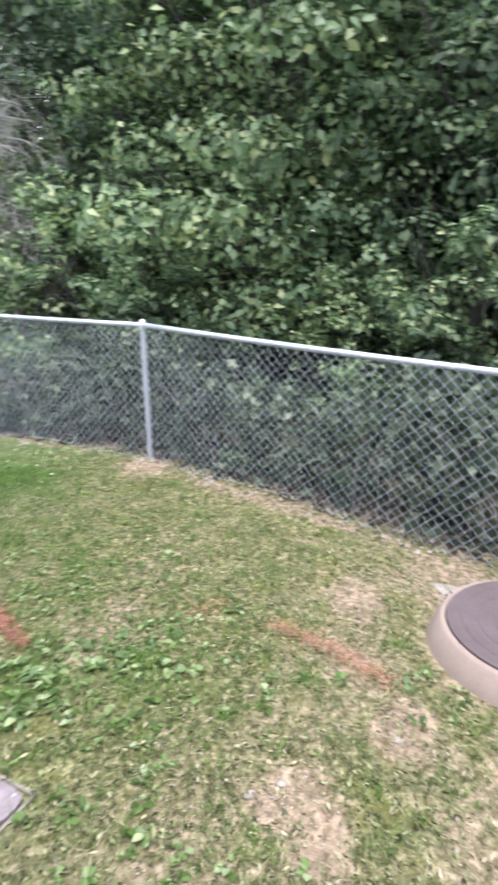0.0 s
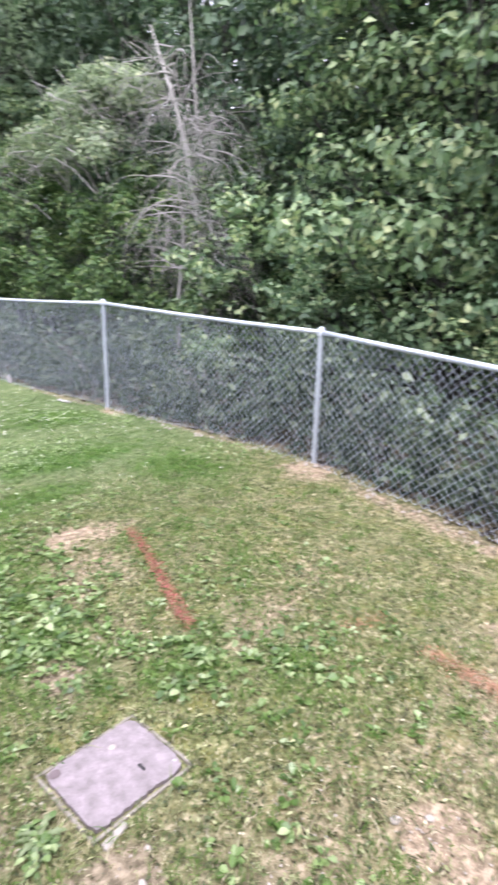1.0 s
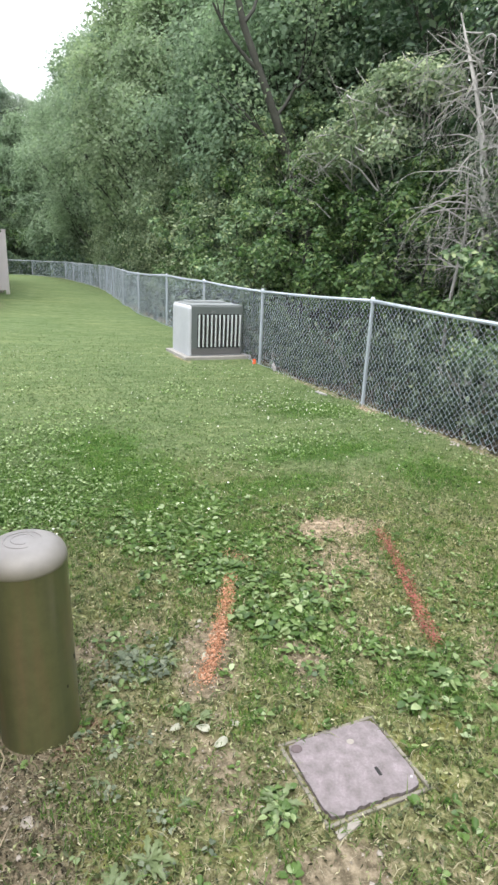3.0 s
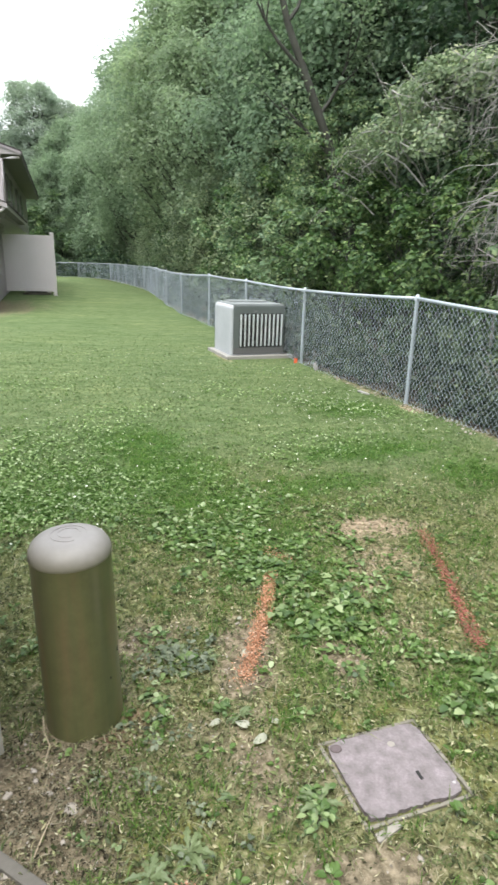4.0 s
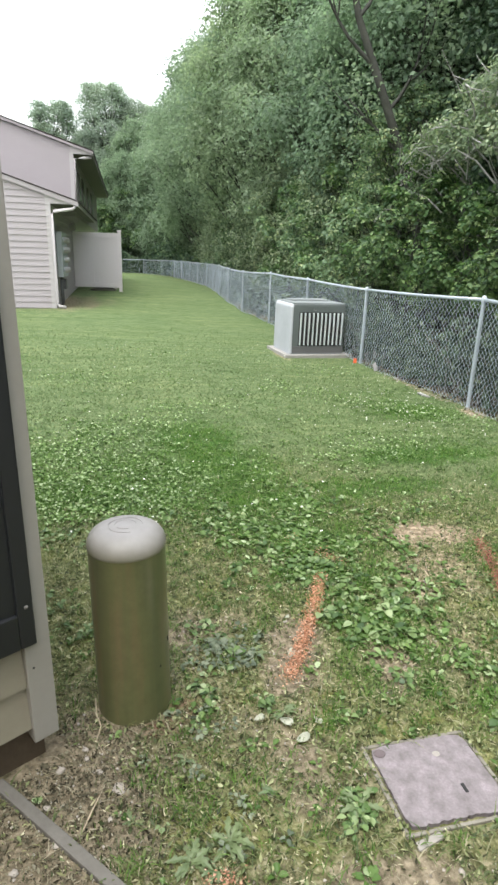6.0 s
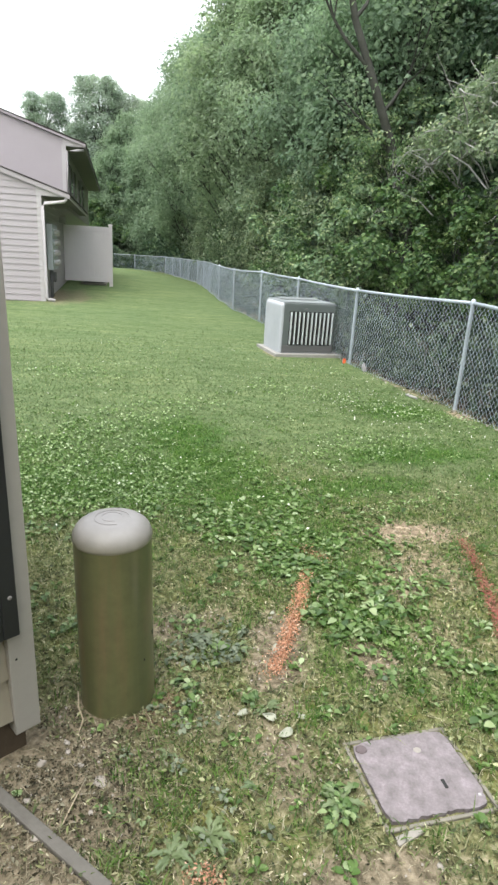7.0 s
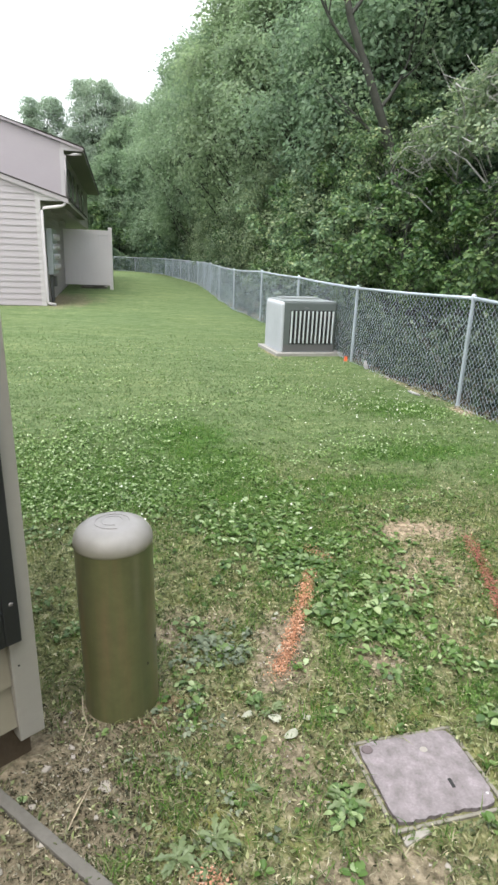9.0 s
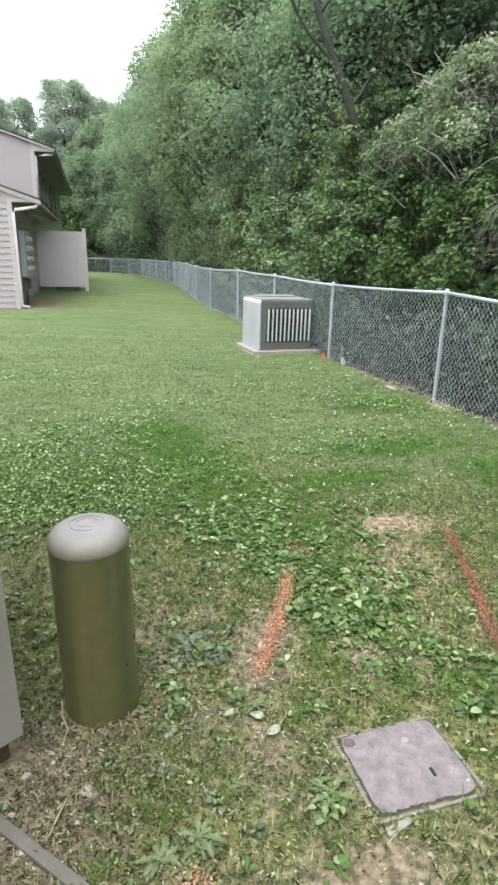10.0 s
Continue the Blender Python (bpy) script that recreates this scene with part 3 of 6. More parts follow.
def make_tree(name, seed, h, trunk_r, first, limb_len, leaf, per_tip, clump, material, label, category="tree", bark=None, limbs=14, share=0.5, extra=0):
    rnd = np.random.default_rng(seed)
    e = empty(name, pose(0, 0, 0), label, category)
    bm = bmesh.new()
    tips = []
    pts, radii = [], []
    for i in range(9):
        s = i / 8
        pts.append(Vector((rnd.normal(0, 0.03) * h * 0.2 * s, rnd.normal(0, 0.03) * h * 0.2 * s, s * h * 0.92 - 0.1)))
        radii.append(trunk_r * (1.25 if i == 0 else 1 - 0.85 * s))
    tube(bm, pts, radii, 9, cap=False)
    for k in range(limbs):
        s = first + (1 - first) * (k + rnd.random()) / limbs
        f = s * 8
        i = min(int(f), 7)
        q = pts[i].lerp(pts[i + 1], f - i)
        az = k * 2.4 + rnd.normal(0, 0.3)
        up = rnd.uniform(0.0, 0.5) + 0.5 * s
        d = Vector((math.cos(az), math.sin(az), up)).normalized()
        ll = limb_len * (1.0 - 0.55 * max(0, (s - first) / (1 - first + 1e-6)) ** 1.5) * rnd.uniform(0.75, 1.2)
        grow(bm, q, d, ll, trunk_r * 0.34 * (1 - 0.5 * s), 2, rnd, tips)
    part("trunk", bm, bark or M_BARK, e, smooth=True)
    tp = np.array([t[:] for t in tips])
    if extra:
        q = rnd.normal(0, 1, (extra, 3))
        q /= np.linalg.norm(q, axis=1)[:, None]
        q *= (rnd.uniform(0.35, 1, extra) ** 0.5)[:, None] * np.array([limb_len * 1.15, limb_len * 1.15, h * 0.44])
        q[:, :2] *= (1 + 0.25 * np.sin(q[:, 2] * 1.7 + q[:, 0]))[:, None]
        tp = np.concatenate([tp, q + np.array([0, 0, h * 0.54])])
    tp = tp[rnd.random(len(tp)) < share]
    reps = rnd.integers(max(1, int(per_tip * 0.5)), int(per_tip * 1.5) + 1, len(tp))
    src = np.repeat(np.arange(len(tp)), reps)
    axis = tp - np.array([0, 0, h * 0.35])
    axis /= np.linalg.norm(axis, axis=1)[:, None] + 1e-6
    d = rnd.normal(0, 1, (len(src), 3))
    d /= np.linalg.norm(d, axis=1)[:, None]
    d = d + axis[src] * 0.55 + np.array([0, 0, 0.45])
    d /= np.linalg.norm(d, axis=1)[:, None]
    rad = clump * rnd.uniform(0.6, 1.35, len(tp))[src] * np.abs(rnd.normal(0.9, 0.18, len(src)))
    pos = tp[src] + d * rad[:, None] * np.array([1, 1, 0.7])
    ok = pos[:, 2] > 0.12
    v, f = leaves(pos[ok], leaf, d[ok] * 1.0 + np.array([0, 0, 0.35]), rnd, 0.62, 0.25, 0.33)
    link_mesh("crown", np_mesh("crown", v, f), material, e)
    return e


def lobe_leaves(centres, radii, per_lobe, leaf, middle, rnd, flat=0.75, stray=0.20):
    """Leaves on the outer and upper shells of rounded boughs, with some strays beyond them and some within."""
    n = (per_lobe * (radii / radii.mean()) ** 2 * rnd.uniform(0.8, 1.2, len(radii))).astype(int) + 6
    src = np.repeat(np.arange(len(radii)), n)
    out = centres - middle
    out /= np.linalg.norm(out, axis=1)[:, None] + 1e-6
    d = rnd.normal(0, 1, (len(src), 3))
    d /= np.linalg.norm(d, axis=1)[:, None]
    d = d + out[src] * 0.45 + np.array([0, 0, 0.38])
    d /= np.linalg.norm(d, axis=1)[:, None]
    far = np.abs(rnd.normal(0.90, 0.17, len(src)))
    far = np.where(rnd.random(len(src)) < stray, rnd.uniform(1.0, 1.55, len(src)), far)
    far *= 1 + 0.16 * np.sin(7 * d[:, 0] + src) * np.sin(6 * d[:, 1] + 2 * src) + 0.10 * np.sin(11 * d[:, 2] + src)
    pos = centres[src] + d * (radii[src] * far)[:, None] * np.array([1, 1, flat])
    return leaves(pos, leaf, d + np.array([0, 0, 0.30]), rnd, 0.62, 0.25, 0.42)


def lobed_tree(name, seed, h, trunk_r, base, radius, lobes, leaf, per_lobe, material, label, category="tree", flat=0.75, size=(0.24, 0.42), top=0.62, bark=None):
    """A tree whose crown is many rounded boughs of leaves, each on its own limb."""
    rnd = np.random.default_rng(seed)
    e = empty(name, pose(0, 0, 0), label, category)
    s = np.sort(rnd.random(lobes)) ** 0.9
    az = np.arange(lobes) * 2.399 + rnd.normal(0, 0.35, lobes)
    prof = np.sin(np.pi * np.clip(0.20 + 0.74 * s, 0, 1)) ** top
    rl = radius * rnd.uniform(size[0], size[1], lobes) * (0.72 + 0.35 * prof)
    ring = np.maximum(radius * prof * rnd.uniform(0.62, 1.08, lobes) - 0.55 * rl, 0.03)
    c = np.stack([ring * np.cos(az), ring * np.sin(az), h * (base + (0.97 - base) * s) - 0.45 * rl], 1)
    c[:, 2] = np.maximum(c[:, 2], rl * flat * 0.75)
    bm = bmesh.new()
    pts = [Vector((rnd.normal(0, 0.03) * h * 0.2 * k / 8, rnd.normal(0, 0.03) * h * 0.2 * k / 8, k / 8 * h * 0.88 - 0.1)) for k in range(9)]
    tube(bm, pts, [trunk_r * (1.25 if k == 0 else 1 - 0.85 * k / 8) for k in range(9)], 9, cap=False)
    for q, r in zip(c, rl):
        r, f = float(r), float(min(max((q[2] / h - 0.16) / 0.88 * 8, 0.4), 7.4))
        k = int(f)
        a, b = pts[k].lerp(pts[k + 1], f - k), Vector(q)
        mid = a.lerp(b, 0.55) + Vector((0, 0, -0.12 * (b - a).length)) + Vector(rnd.normal(0, 0.06, 3))
        r0 = trunk_r * 0.30 * (1 - 0.6 * f / 8)
        tube(bm, [a, a.lerp(mid, 0.5), mid, mid.lerp(b, 0.6), b], [r0, r0 * 0.85, r0 * 0.65, r0 * 0.45, r0 * 0.2], 5, cap=False)
        for _ in range(3):
            tip = b + Vector(rnd.normal(0, 1, 3)).normalized() * r * 0.95
            tube(bm, [mid.lerp(b, 0.6), b.lerp(tip, 0.5) + Vector((0, 0, 0.05 * r)), tip], [r0 * 0.35, r0 * 0.22, r0 * 0.08], 3, cap=False)
    part("trunk", bm, bark or M_BARK, e, smooth=True)
    v, f = lobe_leaves(c, rl, per_lobe, leaf, np.array([0, 0, h * 0.45]), rnd, flat)
    link_mesh("crown", np_mesh("crown", v, f), material, e)
    return e


def place(proto, spots, group):
    """The first spot takes the prototype itself, the others copies."""
    for i, (x, y, turn, s) in enumerate(spots):
        m = pose(x, y, gz(x, y) - 0.05, 0, 0, turn)
        if i == 0:
            proto.matrix_world = m @ Matrix.Diagonal((s, s, s, 1))
            proto.scale = (s, s, s)
            proto["group"] = group
        else:
            c = copy_thing(proto, m)
            c.scale = (s, s, s)


WOOD = "trees of the wood"
maple_a = lobed_tree("maple_tree", 3, 6.6, 0.09, 0.10, 1.9, 70, 0.092, 250, M_MAPLE, "bushy young maple with light green leaves behind the fence", flat=0.42, size=(0.20, 0.36))
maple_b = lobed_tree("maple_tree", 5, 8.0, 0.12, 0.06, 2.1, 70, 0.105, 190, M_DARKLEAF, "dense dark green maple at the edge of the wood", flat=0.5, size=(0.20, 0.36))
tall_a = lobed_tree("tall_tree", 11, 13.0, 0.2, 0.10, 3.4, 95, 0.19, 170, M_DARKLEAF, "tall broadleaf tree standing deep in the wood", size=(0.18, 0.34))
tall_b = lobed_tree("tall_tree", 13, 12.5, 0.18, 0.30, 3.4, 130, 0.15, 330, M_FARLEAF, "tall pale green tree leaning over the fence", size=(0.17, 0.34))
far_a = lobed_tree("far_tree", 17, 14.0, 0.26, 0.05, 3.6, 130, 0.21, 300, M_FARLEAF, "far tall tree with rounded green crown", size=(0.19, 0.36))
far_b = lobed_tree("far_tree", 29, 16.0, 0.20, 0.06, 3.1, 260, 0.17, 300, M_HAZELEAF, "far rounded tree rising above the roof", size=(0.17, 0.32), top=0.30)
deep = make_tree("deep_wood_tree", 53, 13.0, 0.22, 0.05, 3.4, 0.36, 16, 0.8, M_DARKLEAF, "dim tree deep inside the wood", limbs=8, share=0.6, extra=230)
edge_tree = lobed_tree("edge_tree", 71, 5.6, 0.08, 0.10, 1.65, 60, 0.105, 240, M_PALEBUSH, "pale green young tree filling the edge of the wood", size=(0.20, 0.38))
bush_a = make_tree("shrub", 19, 2.6, 0.03, 0.02, 0.95, 0.094, 21, 0.2, M_MAPLE, "leafy undergrowth shrub behind the fence", "shrub", limbs=13)
bush_b = make_tree("shrub", 23, 3.2, 0.04, 0.02, 1.1, 0.10, 21, 0.24, M_GREENBUSH, "deep green undergrowth shrub behind the fence", "shrub", limbs=13)

place(maple_a, [(7.7, 3.95, 20, 1.17), (8.1, 3.0, 250, 0.95), (7.4, -1.4, 80, 1.0), (6.9, 15.0, 10, 0.9), (8.75, 4.5, 160, 1.2)], WOOD)
place(maple_b, [(9.6, 2.4, 0, 1.0), (8.3, 6.5, 200, 0.85), (8.0, 1.6, 250, 0.9), (9.4, 6.4, 70, 1.0), (8.8, 9.4, 190, 1.0), (9.3, 13.4, 300, 0.95), (8.8, 0.0, 130, 1.1), (6.8, 18.2, 200, 0.95), (9.0, -3.2, 30, 1.0)], WOOD)
place(tall_a, [(11.5, 2.0, 0, 1.0), (11.0, 7.5, 60, 1.05), (10.2, 12.6, 130, 0.95), (12.5, -3.0, 210, 1.0), (9.6, 17.5, 280, 1.0)], WOOD)
place(deep, [(14.5, 5.0, 20, 1.1), (14.5, 10.5, 100, 1.1), (13.5, 15.5, 170, 1.05), (15.0, 0.0, 240, 1.0), (19.0, 3.0, 50, 1.1), (19.0, 8.5, 150, 1.1), (18.5, 14.0, 220, 1.1), (19.0, -3.0, 320, 1.1), (24.0, 1.0, 10, 1.2), (24.0, 7.0, 90, 1.2), (14.0, 21.0, 10, 1.1), (14.0, 27.0, 80, 1.1), (13.5, 33.5, 190, 1.1), (-1.0, 58.5, 20, 0.75), (2.6, 55.5, 100, 0.8), (-6.0, 58.5, 150, 0.7), (-10.5, 59.5, 250, 0.7), (6.5, 54.0, 300, 0.9), (-16.0, 60.0, 10, 0.7), (12.2, 17.8, 90, 1.0)], WOOD)
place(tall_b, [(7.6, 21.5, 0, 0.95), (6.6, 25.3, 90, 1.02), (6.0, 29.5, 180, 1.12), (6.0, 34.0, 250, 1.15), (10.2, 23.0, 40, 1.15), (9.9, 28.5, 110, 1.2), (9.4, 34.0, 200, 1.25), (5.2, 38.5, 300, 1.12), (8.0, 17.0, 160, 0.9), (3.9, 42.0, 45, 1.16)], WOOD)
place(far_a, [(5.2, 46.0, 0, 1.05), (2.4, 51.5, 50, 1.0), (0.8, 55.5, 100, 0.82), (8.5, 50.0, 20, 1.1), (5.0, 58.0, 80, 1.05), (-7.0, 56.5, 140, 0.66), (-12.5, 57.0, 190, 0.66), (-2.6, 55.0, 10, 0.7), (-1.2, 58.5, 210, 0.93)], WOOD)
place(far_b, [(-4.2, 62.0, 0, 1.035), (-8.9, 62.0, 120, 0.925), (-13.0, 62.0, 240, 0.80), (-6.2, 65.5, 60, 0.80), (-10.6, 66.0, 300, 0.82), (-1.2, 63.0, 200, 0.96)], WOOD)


def make_pale_shrub():
    """Stems that rise behind the fence and arch along it, leafy on top, bare and grey at the tips."""
    rnd = np.random.default_rng(67)
    e = empty("pale_shrub", pose(0, 0, 0), "pale grey-green shrub arching over the fence", "shrub")
    along = np.concatenate([rnd.uniform(-2.0, 1.6, 46), rnd.uniform(1.2, 4.6, 26)])
    n = len(along)
    crest = 4.85 - 0.14 * (along + 0.9) ** 2 * (along > -0.9) * (along < 1.6) - (0.95 - 0.08 * along) * (along >= 1.6) - 0.3 * (along + 0.9) ** 2 * (along < -0.9)
    c = np.stack([rnd.normal(0, 0.30, n) - 0.06 * along, along, crest - np.abs(rnd.normal(0, 0.5, n))], 1)
    rl = rnd.uniform(0.20, 0.42, n) * np.where(along > 1.4, 0.75, 1.0)
    for k in range(5):
        bm = bmesh.new()
        q = Vector((rnd.normal(0, 0.2), rnd.normal(0.3, 0.8), 3.3))
        tube(bm, [(0.1 * k - 0.2, 0.3 * k - 0.6, -0.1), q * 0.35 + Vector((0.3, 0, 0)), q * 0.7 + Vector((0.25, 0, 0.2)), q], [0.04, 0.034, 0.026, 0.018], 7, cap=False)
        part("stem", bm, M_BARK, e, smooth=True)
    for q in c[::2]:
        bm = bmesh.new()
        b = Vector(q)
        a = b + Vector((0.25, rnd.normal(-0.45 * np.sign(b.y + 0.4), 0.3), rnd.uniform(-0.7, -0.1)))
        tip = b + Vector((rnd.normal(-0.2, 0.12), rnd.normal(0.55 * np.sign(b.y + 0.4), 0.3), rnd.uniform(-0.4, 0.2)))
        tube(bm, [a, a.lerp(b, 0.5) + Vector((-0.1, 0, 0.12)), b + Vector((-0.25, 0, 0.08)), b.lerp(tip, 0.6) + Vector((-0.25, 0, 0.03)), tip], [0.017, 0.015, 0.012, 0.009, 0.004], 6, cap=False)
        for _ in range(4):
            g = b.lerp(tip, rnd.uniform(0.1, 0.9)) + Vector((-0.22, 0, 0))
            tube(bm, [g, g + Vector(rnd.normal(0, 0.12, 3)), g + Vector(rnd.normal(0, 0.22, 3))], [0.007, 0.006, 0.003], 4, cap=False)
        part("bare_branch", bm, M_TWIG, e, "bare pale grey branch", smooth=True)
    v, f = lobe_leaves(c, rl, 150, 0.088, np.array([0.6, 0.2, 2.9]), rnd, 0.7, 0.25)
    link_mesh("crown", np_mesh("crown", v, f), M_PALEBUSH, e)
    return e


place(edge_tree, [(6.3, 17.6, 0, 0.95), (6.9, 20.2, 70, 1.05), (5.9, 23.2, 150, 1.0), (5.6, 26.6, 220, 1.05), (5.5, 30.0, 290, 1.1), (5.3, 33.6, 30, 1.1), (5.0, 37.0, 110, 1.1), (4.9, 40.5, 190, 1.1), (8.6, 15.8, 260, 1.0)], WOOD)
place(make_pale_shrub(), [(6.75, 11.0, 0, 1.0)], "shrubs along the fence")
place(bush_a, [(6.3, -1.0, 0, 0.9), (5.35, 1.25, 30, 0.24), (5.45, 2.0, 140, 0.30), (5.6, 2.9, 260, 0.28), (6.4, 1.2, 60, 0.75), (6.6, 6.6, 150, 1.0), (6.6, 4.9, 120, 0.8), (6.5, 2.4, 40, 0.6), (5.7, 14.2, 20, 1.1), (5.4, 18.0, 90, 1.2), (5.9, 22.5, 130, 1.3), (5.9, 27.0, 190, 1.4), (5.9, 31.5, 230, 1.4), (5.6, 37.0, 10, 1.4)], "shrubs along the fence")
place(bush_b, [(6.6, 0.2, 10, 0.7), (6.7, 8.7, 220, 0.95), (6.6, 11.0, 280, 0.85), (7.3, 7.4, 100, 1.0), (6.8, 9.7, 170, 1.0), (6.2, 12.4, 240, 1.1), (5.8, 16.2, 300, 1.1), (6.0, 20.2, 40, 1.3), (6.0, 24.8, 110, 1.4), (6.0, 29.2, 200, 1.4), (5.8, 34.2, 260, 1.4), (4.9, 42.5, 60, 1.4), (3.7, 48.0, 140, 1.4), (1.5, 53.4, 200, 1.6), (-2.0, 53.5, 20, 1.8), (-4.2, 54.0, 300, 1.7), (-6.5, 54.5, 90, 1.8), (-9.2, 55.0, 160, 1.8), (-12.0, 55.6, 30, 1.8),
               (9.5, 1.6, 30, 1.2), (9.8, 4.6, 80, 1.2), (10.2, 8.2, 130, 1.2), (9.0, 11.4, 190, 1.2), (12.6, 3.8, 60, 1.4), (8.2, 15.0, 50, 1.3)], "shrubs along the fence")


def make_dead_tree():
    """A standing dead tree: two thin trunks with a tangle of bare grey twigs, old vine leaves clinging low down."""
    rnd = np.random.default_rng(37)
    e = empty("dead_tree", pose(0, 0, 0), "standing dead tree with tangled bare grey twigs", "tree", WOOD)
    bm = bmesh.new()
    tube(bm, [(0, 0, -0.1), (0.0, 0.02, 1.2), (0.02, 0.14, 2.4), (0.0, 0.42, 3.4), (-0.02, 0.74, 4.2), (0.0, 1.3, 5.2)], [0.080, 0.072, 0.060, 0.046, 0.030, 0.010], 9, cap=False)
    tube(bm, [(0.18, -0.16, -0.1), (0.14, -0.12, 1.4), (0.12, 0.12, 2.8), (0.1, 0.36, 4.0), (0.1, 0.5, 5.4)], [0.040, 0.035, 0.028, 0.02, 0.008], 8, cap=False)
    tube(bm, [(-0.1, 0.5, -0.1), (-0.1, 0.55, 1.3), (-0.08, 0.42, 2.3), (-0.05, 0.6, 3.2)], [0.03, 0.026, 0.02, 0.008], 7, cap=False)
    part("trunk", bm, M_TWIG, e, smooth=True)
    for k in range(80):
        bm = bmesh.new()
        z = rnd.uniform(1.6, 4.9)
        az = rnd.uniform(0.9, 5.4)
        y = 0.14 + 0.27 * max(0, z - 2.4)
        grow(bm, (0.03, y, z), Vector((math.cos(az) * 0.6, math.sin(az), rnd.uniform(-0.1, 0.9))).normalized(), rnd.uniform(0.45, 0.95), 0.0135, 3, rnd, [], 0.6, -1.1, 5)
        part("dead_branch", bm, M_TWIG, e, smooth=True)
    n = 2600
    z = rnd.uniform(0.5, 3.6, n)
    y = 0.06 + 0.22 * np.maximum(0, z - 2.2)
    pos = np.stack([rnd.normal(0.02, 0.10, n), y + rnd.normal(0, 0.13 + 0.05 * z, n), z], 1)
    v, f = leaves(pos, 0.055, np.array([-0.5, -0.4, 0.5]), rnd)
    link_mesh("clinging_vine", np_mesh("clinging_vine", v, f), M_VINE, e, "dull grey-green vine leaves clinging to the trunk")
    return e


dead = make_dead_tree()
place(dead, [(6.65, 7.22, 0, 1.0)], WOOD)


def make_leaning_tree():
    e = empty("leaning_tree", pose(0, 0, 0), "dark leaning tree trunk with forked limbs at the wood's edge", "tree", WOOD)
    rnd = np.random.default_rng(43)
    bm = bmesh.new()
    tube(bm, [(0, 0, -0.1), (-0.25, 0.0, 2.0), (-0.62, -0.05, 3.2), (-1.15, -0.1, 4.35), (-1.70, -0.1, 5.5), (-2.2, -0.05, 6.55), (-2.75, 0.0, 8.4), (-3.0, 0.2, 10.5)], [0.14, 0.125, 0.11, 0.098, 0.085, 0.072, 0.045, 0.015], 10, cap=False)
    tips = []
    for z, x, az in ((4.1, -1.05, 2.9), (4.9, -1.4, 0.2), (5.7, -1.8, 3.3), (6.6, -2.2, 0.5), (7.4, -2.45, 2.4), (8.2, -2.7, 0.2), (8.6, -2.8, 3.4)):
        grow(bm, (x, -0.08, z), Vector((math.cos(az), math.sin(az) * 0.6, 0.75)).normalized(), 1.6, 0.045, 2, rnd, tips, 0.5, 0.3, 6)
    part("trunk", bm, M_BARK, e, smooth=True)
    tp = np.array([t[:] for t in tips])
    src = np.repeat(np.arange(len(tp)), 12)
    v, f = leaves(tp[src] + rnd.normal(0, 0.22, (len(src), 3)), 0.12, np.array([0, 0, 0.8]), rnd)
    link_mesh("crown", np_mesh("crown", v, f), M_FARLEAF, e)
    return e


place(make_leaning_tree(), [(7.4, 14.2, 0, 1.0)], WOOD)


# ---- vines on and behind the fence ----
def vines(name, y0, y1, n, size, seed, material, label):
    rnd = np.random.default_rng(seed)
    y = rnd.uniform(y0, y1, n)
    x = np.interp(y, F_Y, F_X) + 0.06 + np.abs(rnd.normal(0, 0.35, n))
    top = 0.95 + 0.22 * np.sin(y * 1.9) + 0.12 * np.sin(y * 4.7 + 1)
    z = height(x, y) + 0.02 + top * rnd.beta(1.1, 1.3, n)
    hole = np.sin(y * 5.3 + 2.1 * np.sin(z * 4.1)) * np.sin(z * 6.7 + 1.7 * np.sin(y * 3.3)) + 0.35 * np.sin(y * 11 + z * 9)
    ok = (hole > -0.12) | (rnd.random(n) < 0.22)
    x, y, z = x[ok], y[ok], z[ok]
    v, f = leaves(np.stack([x, y, z], 1), size * rnd.choice([0.7, 1.0, 1.5], len(x)), np.array([-0.55, -0.25, 0.55]), rnd)
    return tagged(link_mesh(name, np_mesh(name, v, f), material), label, "vines", kind="stuff")


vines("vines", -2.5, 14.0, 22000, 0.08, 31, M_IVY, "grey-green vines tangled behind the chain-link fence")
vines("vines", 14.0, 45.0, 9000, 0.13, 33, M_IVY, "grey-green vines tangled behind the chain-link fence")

def bramble_stems():
    """Thin bare stems that lean and arch behind the wire."""
    rnd = np.random.default_rng(91)
    bm = bmesh.new()
    for _ in range(150):
        y = rnd.uniform(-1.5, 13.5)
        x = float(np.interp(y, F_Y, F_X)) + rnd.uniform(0.10, 0.45)
        lean, h = rnd.normal(0.35, 0.45), rnd.uniform(0.5, 1.25)
        r = rnd.uniform(0.003, 0.006)
        g = gz(x, y)
        pts = [Vector((x + rnd.normal(0, 0.03), y + lean * h * u ** 1.5, g + h * (u - 0.25 * u ** 3))) for u in (0, 0.25, 0.5, 0.75, 1.0)]
        tube(bm, pts, [r, r * 0.9, r * 0.8, r * 0.6, r * 0.3], 4, cap=False)
    return bm


tagged(part("brambles", bramble_stems(), M_TWIG, smooth=True), "bare grey bramble stems leaning behind the wire", "brambles", kind="stuff")


def far_growth():
    rnd = np.random.default_rng(35)
    n = 9000
    t = rnd.uniform(0, 1, n)
    x = 4.0 - 18.0 * t
    y = np.where(x > -0.6, 44.4 + (1.8 - x) * 2.3, 50.2 + (-0.6 - x) * 0.24) + 0.5 + np.abs(rnd.normal(0, 1.2, n))
    z = height(x, y) + rnd.uniform(0, 1, n) * (1.9 + 0.7 * np.sin(x * 1.3))
    return leaves(np.stack([x, y, z], 1), 0.26, np.array([0.0, -0.6, 0.5]), rnd)


